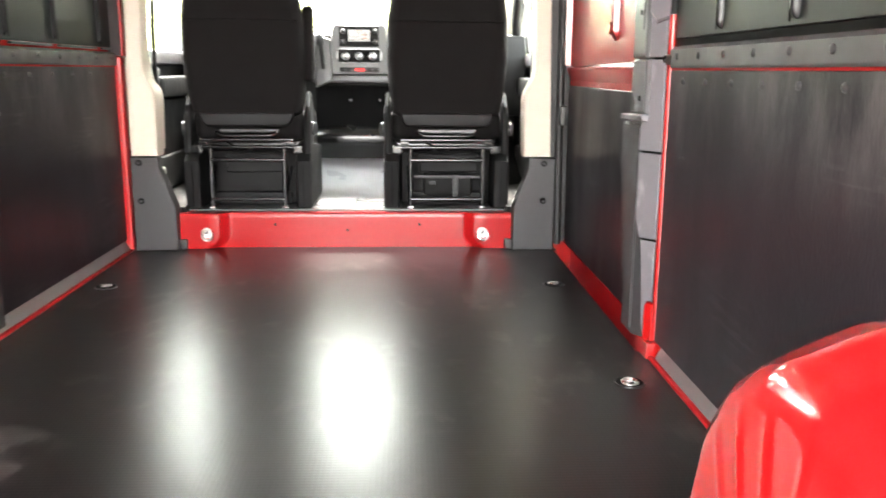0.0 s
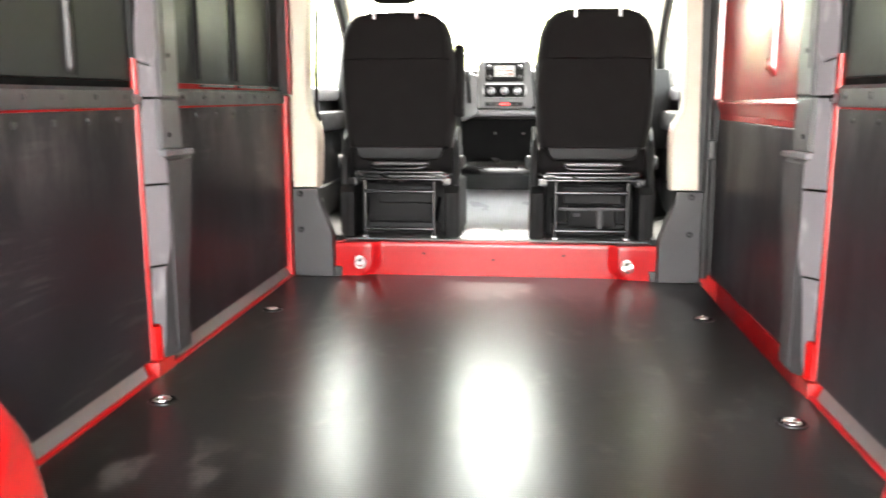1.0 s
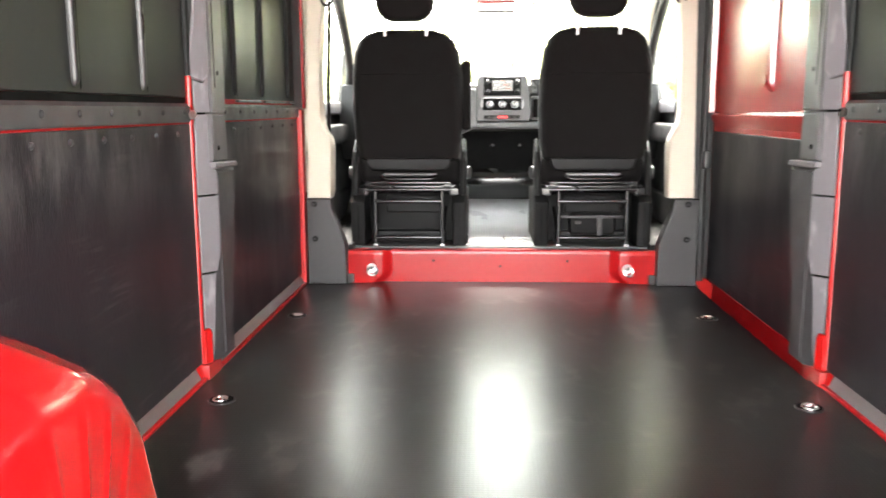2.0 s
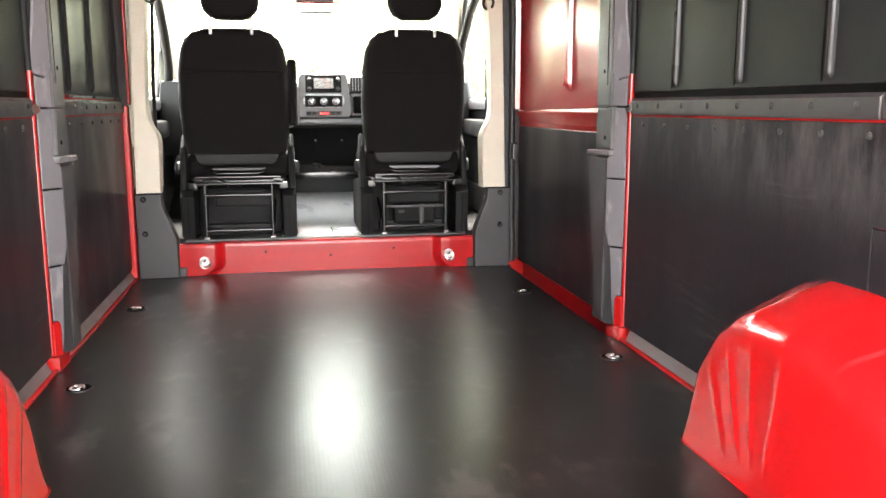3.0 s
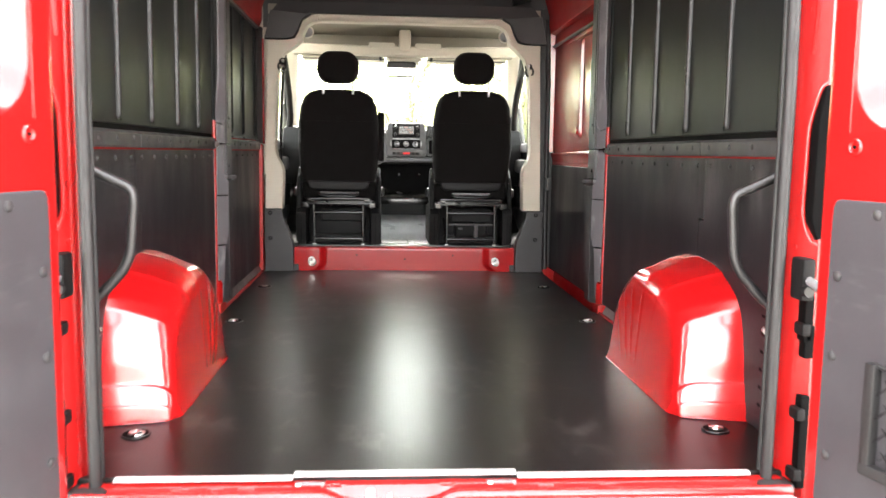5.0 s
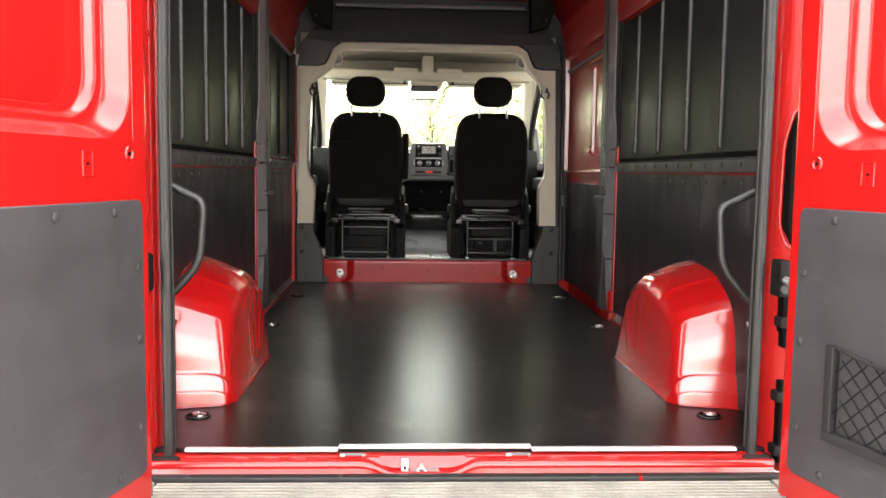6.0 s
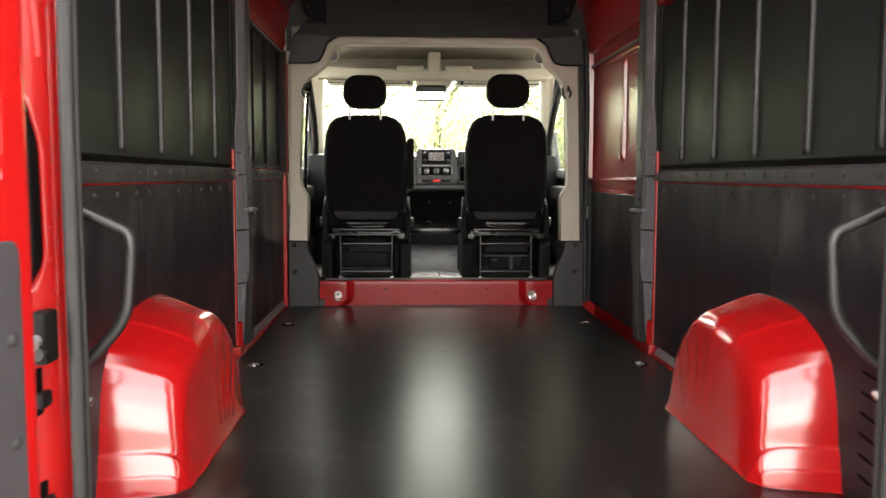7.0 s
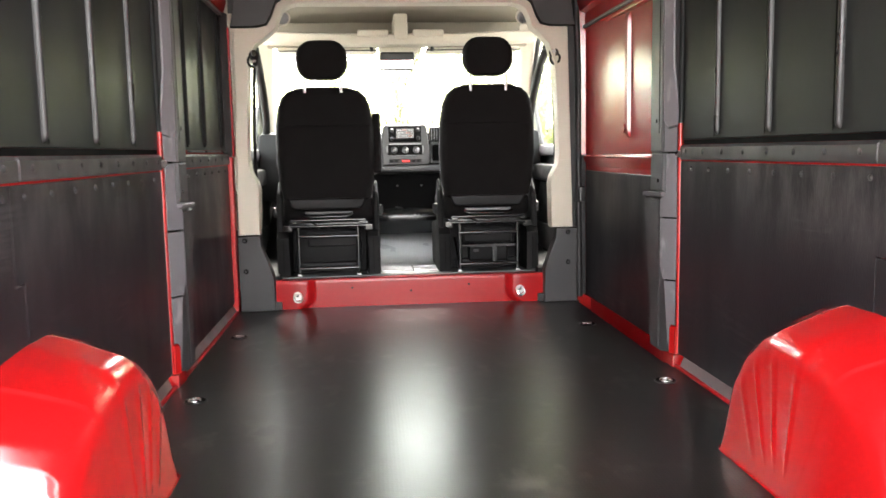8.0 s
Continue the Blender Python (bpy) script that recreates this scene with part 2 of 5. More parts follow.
# ------------------------------------------------------------------ mesh helpers
def link_mesh(name, bm, material, sharp=38):
    bm.normal_update()
    for e in bm.edges:
        e.smooth = len(e.link_faces) == 2 and e.calc_face_angle(0) < radians(sharp)
    for f in bm.faces:
        f.smooth = True
    me = bpy.data.meshes.new(name)
    bm.verts.index_update()
    # normals weighed by area, so that broad faces stay flat beside their rounded edges
    fans = {}
    for v in bm.verts:
        left = set(v.link_faces)
        while left:
            fan, todo = [], [left.pop()]
            while todo:
                f = todo.pop()
                fan.append(f)
                for e in f.edges:
                    if e.smooth and v in e.verts:
                        for g in e.link_faces:
                            if g in left:
                                left.discard(g)
                                todo.append(g)
            total = Vector()
            for f in fan:
                total += f.normal * f.calc_area()
            total.normalize()
            for f in fan:
                fans[(f, v)] = total
    normals = [fans[(lp.face, lp.vert)] for f in bm.faces for lp in f.loops]
    bm.to_mesh(me)
    bm.free()
    if normals:
        me.normals_split_custom_set(normals)
    me.materials.append(material)
    return new(name, me)


def part(name, bm, material, parent=None, label=""):
    ob = link_mesh(name, bm, material)
    if parent is not None:
        ob.parent = parent
    return tagged(ob, label)


def thing(name, label, category, at=(0, 0, 0), turn=0.0, group="", kind=""):
    ob = new(name)
    ob.empty_display_size = 0.05
    ob.matrix_world = pose(*at, 0, 0, turn)
    return tagged(ob, label, category, group, kind)


def solid(name, bm, material, label="", category="", kind="structure", group=""):
    return tagged(link_mesh(name, bm, material), label, category, group, kind)


def box(x0, x1, y0, y1, z0, z1, bevel=0.0, seg=2, bm=None):
    own = bmesh.new()
    c = ((x0 + x1) / 2, (y0 + y1) / 2, (z0 + z1) / 2)
    s = (abs(x1 - x0), abs(y1 - y0), abs(z1 - z0))
    bmesh.ops.create_cube(own, size=1, matrix=Matrix.LocRotScale(c, None, s))
    if bevel:
        bmesh.ops.bevel(own, geom=own.edges[:], offset=min(bevel, min(s) * 0.49), segments=seg, profile=0.5, affect="EDGES")
    return join(bm, own)


def join(bm, own):
    if bm is None:
        return own
    me = bpy.data.meshes.new("tmp")
    own.to_mesh(me)
    own.free()
    bm.from_mesh(me)
    bpy.data.meshes.remove(me)
    return bm


def prism(outline, axis, a, b, bevel=0.0, seg=2, bm=None):
    """A plane outline pushed from a to b along an axis. The outline gives the two other coordinates in order."""
    own = bmesh.new()
    def at(p, d):
        return {"x": (d, p[0], p[1]), "y": (p[0], d, p[1]), "z": (p[0], p[1], d)}[axis]
    lo = [own.verts.new(at(p, a)) for p in outline]
    hi = [own.verts.new(at(p, b)) for p in outline]
    k = len(outline)
    own.faces.new(lo)
    own.faces.new(hi)
    for i in range(k):
        own.faces.new((lo[i], lo[(i + 1) % k], hi[(i + 1) % k], hi[i]))
    bmesh.ops.recalc_face_normals(own, faces=own.faces[:])
    if bevel:
        rim = [e for e in own.edges if any(len(f.verts) == k for f in e.link_faces)] if k > 4 else own.edges[:]
        bmesh.ops.bevel(own, geom=rim, offset=bevel, segments=seg, profile=0.5, affect="EDGES")
    return join(bm, own)


def loft(rings, close_ring=True, caps=True, bm=None):
    own = bmesh.new()
    vs = [[own.verts.new(p) for p in r] for r in rings]
    k = len(rings[0])
    for a, b in zip(vs, vs[1:]):
        for i in range(k if close_ring else k - 1):
            own.faces.new((a[i], a[(i + 1) % k], b[(i + 1) % k], b[i]))
    if caps and close_ring:
        own.faces.new(vs[0][::-1])
        own.faces.new(vs[-1])
    bmesh.ops.recalc_face_normals(own, faces=own.faces[:])
    return join(bm, own)


def tube(points, r, sides=10, bm=None):
    """A round bar along points."""
    pts = [Vector(p) for p in points]
    rings, up = [], None
    for i, p in enumerate(pts):
        d = (pts[min(i + 1, len(pts) - 1)] - pts[max(i - 1, 0)]).normalized()
        if up is None:
            up = d.orthogonal().normalized()
        up = (up - d * up.dot(d)).normalized()
        side = d.cross(up)
        rings.append([p + r * (math.cos(a) * up + math.sin(a) * side) for a in (2 * math.pi * j / sides for j in range(sides))])
    return loft(rings, bm=bm)


def rounded(points, r, steps=5):
    """A line of points with its inner corners rounded off."""
    pts = [Vector(p) for p in points]
    out = [pts[0]]
    for a, b, c in zip(pts, pts[1:], pts[2:]):
        d0, d1 = (a - b), (c - b)
        k = min(r, d0.length * 0.45, d1.length * 0.45)
        p0, p1 = b + d0.normalized() * k, b + d1.normalized() * k
        for i in range(steps + 1):
            t = i / steps
            out.append((1 - t) ** 2 * p0 + 2 * t * (1 - t) * b + t * t * p1)
    out.append(pts[-1])
    return out


def disc(at, axis, r, h, sides=16, bm=None, dome=0.0):
    """A short round stud that rises by h from at along axis."""
    rings = [(0, r), (h * 0.6, r), (h, r * 0.75 if dome else r * 0.94)]
    if dome:
        rings.append((h + dome, r * 0.35))
    a = Vector(axis).normalized()
    u = a.orthogonal().normalized()
    w = a.cross(u)
    return loft([[Vector(at) + a * d + q * (math.cos(t) * u + math.sin(t) * w) for t in (2 * math.pi * i / sides for i in range(sides))] for d, q in rings], bm=bm)


def torus(at, axis, R, r, n=20, k=8, bm=None, arc=1.0):
    own = bmesh.new()
    a = Vector(axis).normalized()
    u = a.orthogonal().normalized()
    w = a.cross(u)
    full = arc >= 1
    m = n if full else n + 1
    rings = []
    for i in range(m):
        t = 2 * math.pi * arc * i / n
        c = math.cos(t) * u + math.sin(t) * w
        rings.append([own.verts.new(Vector(at) + c * (R + r * math.cos(s)) + a * r * math.sin(s)) for s in (2 * math.pi * j / k for j in range(k))])
    for i in range(m if full else m - 1):
        p, q = rings[i], rings[(i + 1) % m]
        for j in range(k):
            own.faces.new((p[j], p[(j + 1) % k], q[(j + 1) % k], q[j]))
    bmesh.ops.recalc_face_normals(own, faces=own.faces[:])
    return join(bm, own)


def round_rect(w, h, r, k=5):
    """Outline of a rounded rectangle round the origin."""
    out = []
    for cx, cy, a0 in ((w / 2 - r, h / 2 - r, 0), (-w / 2 + r, h / 2 - r, 90), (-w / 2 + r, -h / 2 + r, 180), (w / 2 - r, -h / 2 + r, 270)):
        for i in range(k + 1):
            a = radians(a0 + 90 * i / k)
            out.append((cx + r * math.cos(a), cy + r * math.sin(a)))
    return out


def pillow(w, h, d, r, power=2.4, k=6):
    """A padded slab, w wide, h high and d deep, with rounded outline and bulging faces."""
    rings = []
    for i in range(k * 2 + 1):
        a = -math.pi / 2 + math.pi * i / (2 * k)
        s = abs(math.cos(a)) ** (2 / power)
        yy = d / 2 * math.copysign(abs(math.sin(a)) ** (2 / power), math.sin(a))
        grow = 0.72 + 0.28 * s
        rings.append([(x * grow, yy, z * (0.8 + 0.2 * s)) for x, z in round_rect(w, h, r, 6)])
    return loft(rings)


# ------------------------------------------------------------------ ground and distance
def ground():
    bm = bmesh.new()
    bmesh.ops.create_grid(bm, x_segments=40, y_segments=40, size=400)
    for v in bm.verts:
        v.co.z = -0.62
    solid("ground", bm, CONCRETE, "pale worn concrete yard under the van", "ground")


ground()

# ------------------------------------------------------------------ floor, walls, roof of the load space
WALL = 0.93          # inner skin of the side walls
FRONT = 3.43         # front end of the load floor

floor = solid("floor", prism([(-0.92, 0.012), (0.92, 0.012), (0.92, 2.055), (0.884, 2.06), (0.884, 3.4), (0.9, 3.405), (0.9, FRONT + 0.03), (-0.9, FRONT + 0.03)], "z", -0.03, 0.0, 0.003, 1), FLOOR,
              "black mesh-textured plywood load floor, slightly scuffed and dusty", "floor")
solid("underbody", box(-0.95, 0.95, -0.02, 5.3, -0.4, -0.122, 0.02), DARKGREY, "dark underbody of the van below the load floor", "underbody")

def side_profile(s):
    """Section of a side wall and the curved roof edge, from the floor up."""
    return [(s * WALL, -0.05), (s * WALL, 1.52), (s * 0.915, 1.62), (s * 0.88, 1.74), (s * 0.82, 1.84), (s * 0.74, 1.9)]

def wall(s, name, y0, y1, label):
    inner = side_profile(s)
    outer = [(x + s * 0.05, z + 0.02) for x, z in inner][::-1]
    solid(name, prism(inner + outer, "y", y0, y1), RED, label, "wall")

wall(-1, "wall_left", 0.0, 3.5, "red painted steel side wall of the load space")
wall(1, "wall_right_rear", 0.0, 2.02, "red painted steel side wall behind the sliding door")
solid("ceiling", box(-0.8, 0.8, 0.0, 3.55, 1.9, 1.95, 0.01), REDSATIN, "red painted steel roof skin", "ceiling")
for y in (0.06, 0.75, 1.4, 2.1, 2.75):
    solid("roof_bow", box(-0.76, 0.76, y - 0.035, y + 0.035, 1.855, 1.905, 0.012), REDSATIN, "red painted roof bow across the load space", "roof bow", group="roof bows")

# rounded inner roof rails that run along both walls
for s in (-1, 1):
    solid("roof_rail", prism([(s * 0.935, 1.5), (s * 0.905, 1.515), (s * 0.89, 1.56), (s * 0.892, 1.62), (s * 0.86, 1.72), (s * 0.93, 1.72)], "y", 0.03, 3.42, 0.006),
          REDSATIN, "red painted roof rail along the top of the wall", "roof rail")


# ------------------------------------------------------------------ lining of the side walls
def rivets(parent, x, s, ys, z, r, name="rivet"):
    me = None
    for y in ys:
        if me is None:
            ob = part(name, disc((0, 0, 0), (-s, 0, 0), r, 0.004, 10, dome=0.002), SCREW, parent)
            me = ob.data
        else:
            ob = new(name, me)
            ob.parent = parent
        ob.location = (x, y, z)


def lower_panel(s, y0, y1, z0, z1, screws, label, jog=0.0, end=""):
    """Flat sheet with screws along its top; below half height its seam may jog by some centimetres."""
    p = thing("lower_wall_panel", label, "wall panel", group="lower wall panels")
    line = [(y0, z0), (y1, z0), (y1, z1), (y0, z1)]
    if end == "front":
        line = [(y0, z0), (y1 + jog, z0), (y1 + jog, 0.553), (y1, 0.553), (y1, z1), (y0, z1)]
    elif end == "rear":
        line = [(y0 + jog, z0), (y1, z0), (y1, z1), (y0, z1), (y0, 0.557), (y0 + jog, 0.557)]
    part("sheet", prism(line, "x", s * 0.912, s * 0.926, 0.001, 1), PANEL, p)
    rivets(p, s * 0.912, s, screws, z1 - 0.025, 0.008, "screw")
    return p


def rail(s, y0, y1, ys, label="black metal rail with a row of rivets"):
    p = thing("wall_rail", label, "rail", group="wall rails")
    bm = prism([(s * 0.929, 0.763), (s * 0.905, 0.763), (s * 0.902, 0.77), (s * 0.902, 0.806), (s * 0.912, 0.815), (s * 0.929, 0.815)], "y", y0, y1, 0.002, 1)
    part("bar", bm, RAILGREY, p)
    rivets(p, s * 0.903, s, ys, 0.79, 0.009)
    return p


def upper_panel(s, y0, y1, z0, z1, ribs, label, dark=False):
    """Thin formed sheet, set back in the wall, with upright pressed ribs."""
    p = thing("upper_wall_panel", label, "wall panel", group="upper wall panels")
    part("sheet", box(s * 0.918, s * 0.929, y0, y1, z0, z1, 0.004), UPPER, p)
    for y in ribs:
        rings = []
        for z, k in ((z0 + 0.012, 0.2), (z0 + 0.018, 0.75), (z0 + 0.03, 1), (z1 - 0.02, 1), (z1 - 0.008, 0.3)):
            rings.append([(s * (0.9185 - 0.015 * k * math.sin(a)), y - 0.0095 * k * math.cos(a), z) for a in (math.pi * i / 8 for i in range(9))])
        # Dark ribs: faces turned from the light are put in as matt black.
        part("rib", loft(rings, close_ring=False, caps=False), MATTE if dark else RIB, p)
        part("groove", box(s * 0.9165, s * 0.9185, y + 0.03, y + 0.034, z0 + 0.01, z1 - 0.01), HOLE, p)
    return p


for s in (-1, 1):
    side = "driver's side" if s < 0 else "passenger side"
    lower_panel(s, 0.779, 2.004, 0.05, 0.757, [0.85 + 0.15 * i for i in range(8)], "black grained plastic lower wall panel with screws along its top", 0.042, "rear")
    lower_panel(s, 0.03, 0.776, 0.003, 0.757, [0.12 + 0.155 * i for i in range(5)], "black grained plastic lower wall panel by the rear door", 0.042, "front")
    rail(s, 0.815, 1.984, [0.88 + 0.15 * i for i in range(8)])
    rail(s, 0.03, 0.81, [0.1 + 0.16 * i for i in range(5)])
    upper_panel(s, 0.05, 2.0, 0.832, 1.5, [0.278, 0.635, 0.99, 1.344, 1.694], "black satin liner panel with upright pressed ribs")
    solid("liner_gap", box(s * 0.92, s * 0.93, 0.05, 1.995, 0.8155, 0.8315), HOLE, "dark gap between liner and rail", "trim")
    solid("wall_seam", box(s * 0.9115, s * 0.93, 0.03, 1.99, 0.7575, 0.7625), REDSATIN, "red painted seam between rail and lower panel", "trim")
    # sloping metal strip and red lip along the floor's edge
    solid("floor_edge_strip", prism([(s * 0.906, 0.006), (s * 0.926, 0.05), (s * 0.929, 0.05), (s * 0.929, 0.0)], "y", 1.26, 1.97, 0.001, 1), STRIP,
          "pale grey metal strip along the edge of the floor", "trim")
    solid("floor_edge_lip", box(s * 0.894, s * 0.909, 1.22, 2.0, 0.0, 0.012, 0.005), REDSATIN, "red painted lip along the edge of the floor", "trim")

# driver's side, between the pillar and the cab
lower_panel(-1, 2.03, 3.375, 0.05, 0.757, [2.25 + 0.17 * i for i in range(7)], "black grained plastic lower wall panel behind the cab")
rail(-1, 2.08, 3.375, [2.3 + 0.17 * i for i in range(7)])
upper_panel(-1, 2.1, 3.36, 0.832, 1.49, [2.27, 2.455, 2.81, 3.22], "black satin liner panel; matt black paints its ribs' unlit sides", True)
# Grey strips paint the short highlights between ribs on the liner's lower edge.
for y0, y1 in ((2.48, 2.78), (2.84, 3.19), (3.25, 3.34)):
    solid("liner_foot_highlight", box(-0.922, -0.908, y0, y1, 0.8225, 0.8305, 0.003), RAILGREY, "grey strip painting a highlight on the liner's lower edge", "trim")
solid("floor_edge_strip", prism([(-0.9, 0.006), (-0.926, 0.055), (-0.929, 0.055), (-0.929, 0.0)], "y", 2.16, 3.4, 0.001, 1), STRIP,
      "pale grey metal strip along the edge of the floor", "trim")
solid("floor_edge_lip", box(-0.905, -0.889, 2.0, 3.42, 0.0, 0.012, 0.005), REDSATIN, "red painted lip along the edge of the floor", "trim")
solid("wall_seam", box(-0.93, -0.9115, 2.08, 3.37, 0.7575, 0.7625), REDSATIN, "red painted seam between rail and lower panel", "trim")
# Pale metal stands in for light caught on the liner's top edge.
solid("liner_top_highlight", box(-0.93, -0.904, 2.1, 3.36, 1.493, 1.509, 0.004), STRIP, "pale lip that paints light caught along the liner's top", "trim")
solid("pillar_edge", box(-0.935, -0.888, 3.37, 3.425, 0.0, 0.8, 0.012), REDSATIN, "red painted edge of the pillar beside the lining", "pillar")
solid("pillar_seam", box(-0.889, -0.881, 3.386, 3.425, 0.8, 1.44, 0.003), REDSATIN, "thin red edge beside the cab pillar", "pillar")
solid("pillar_cover", prism([(-0.935, 3.355), (-0.919, 3.357), (-0.897, 3.382), (-0.8895, 3.39), (-0.8895, 3.43), (-0.935, 3.43)], "z", 0.802, 1.51, 0.004), DARKGREY, "dark grey cover between lining and cab pillar", "trim")


# ------------------------------------------------------------------ middle pillars with plastic covers
def pillar(s):
    """Slanting covers between the wall lining and the opening; latch and striker covers on the inward side."""
    p = thing("middle_pillar", "red pillar under grey plastic covers with dark joints", "pillar", group="middle pillars")
    rear, front = Vector((0.910, 2.020)), Vector((0.868, 2.075))
    way = (front - rear).normalized()
    out = Vector((-way.y, way.x)) if way.x > 0 else Vector((-abs(way.y), -abs(way.x)))

    def slanted(outline, a, b, bevel=0.002):
        """A plate on the slanting face; u runs along the face from its rear edge, a and b are heights over the face."""
        bm = prism(outline, "y", a, b, bevel, 1)
        for v in bm.verts:
            q = rear + way * v.co.x + out * v.co.y
            v.co.x, v.co.y = s * q.x, q.y
        bmesh.ops.recalc_face_normals(bm, faces=bm.faces[:])
        return bm

    plan = [(0.911, 2.024), (0.871, 2.078), (0.871, 2.19), (0.93, 2.25), (0.93, 2.03)]
    part("post", prism([(s * a, b) for a, b in plan], "z", 0.045, 1.64), DARKGREY, p, "dark post behind the covers")
    part("post_edge", tube([(s * 0.914, 2.008, 0.05), (s * 0.914, 2.008, 0.6), (s * 0.914, 2.01, 0.892)], 0.0095, 10), RED, p, "red painted post edge")
    part("upper_edge", tube([(s * 0.916, 2.01, 0.893), (s * 0.918, 2.012, 1.62)], 0.012, 10), UPPER, p, "black upper post edge")
    part("base", prism([(s * 0.889, 1.99), (s * 0.886, 2.1), (s * 0.93, 2.14), (s * 0.93, 1.99)], "z", 0.0, 0.046, 0.004), RED, p, "red painted base")
    part("foot", slanted([(-0.012, 0.045), (0.022, 0.045), (0.022, 0.14), (0.014, 0.152), (-0.01, 0.15)], 0.002, 0.016, 0.005), RED, p, "red painted foot")
    part("joint", slanted([(0.004, 0.16), (0.03, 0.16), (0.042, 0.3), (0.05, 0.33), (0.062, 0.38), (0.062, 0.62), (0.042, 0.66), (0.042, 0.86), (0.004, 0.86)], 0.0005, 0.0015, 0.0), HOLE, p, "dark joint backing")
    for outline in ([(0.024, 0.05), (0.033, 0.09), (0.046, 0.28), (0.05, 0.315), (0.001, 0.315), (0.002, 0.155), (0.018, 0.153)],
                    [(0.0, 0.321), (0.054, 0.321), (0.068, 0.37), (0.0685, 0.546), (-0.001, 0.546)],
                    [(-0.001, 0.552), (0.0685, 0.552), (0.068, 0.618), (0.045, 0.64), (0.044, 0.784), (0.002, 0.784)],
                    [(0.002, 0.79), (0.053, 0.79), (0.053, 0.9), (0.034, 0.872), (0.002, 0.88)]):
        part("cover", slanted(outline, 0.002, 0.008), GREY, p)
    part("upper_cover", slanted([(-0.014, 0.904), (-0.008, 0.888), (0.034, 0.876), (0.056, 0.902), (0.058, 1.66), (0.016, 1.66), (0.013, 1.1), (0.004, 1.02), (-0.008, 0.965)], 0.002, 0.012, 0.004), GREY, p, "grey upper cover with a swelling foot")

    def inward(outline, depth, material, name, label="", bevel=0.004, top=0.93):
        return part(name, prism(outline, "x", s * depth, s * top, bevel, 1), material, p, label)
    inward([(2.07, 0.79), (2.19, 0.79), (2.192, 1.03), (2.182, 1.66), (2.07, 1.66)], 0.866, UPPERTRIM, "side_cover", "dark grey side cover")
    part("side_groove", box(s * 0.8645, s * 0.8665, 2.094, 2.098, 0.86, 1.62), HOLE, p)
    part("side_hole", disc((s * 0.866, 2.125, 0.905), (-s, 0, 0), 0.007, 0.002), HOLE, p)
    block = inward([(2.056, 0.648), (2.19, 0.644), (2.187, 0.74), (2.178, 0.784), (2.056, 0.784)], 0.865, UPPERTRIM, "latch_cover", "dark grey latch cover")
    part("screw", disc((s * 0.865, 2.1, 0.685), (-s, 0, 0), 0.007, 0.003), HOLE, block)
    inward([(2.052, 0.626), (2.262, 0.622), (2.255, 0.639), (2.052, 0.646)], 0.857, GREY, "ledge")
    inward([(2.082, 0.05), (2.15, 0.07), (2.222, 0.345), (2.26, 0.55), (2.26, 0.62), (2.082, 0.62)], 0.866, DARKGREY, "striker_cover", "dark grey striker cover", 0.01)
    part("bolt", disc((s * 0.905, 1.985, 0.784), (-s, -0.5, 0), 0.013, 0.014, 8), CHROME, p)


pillar(-1)
pillar(1)


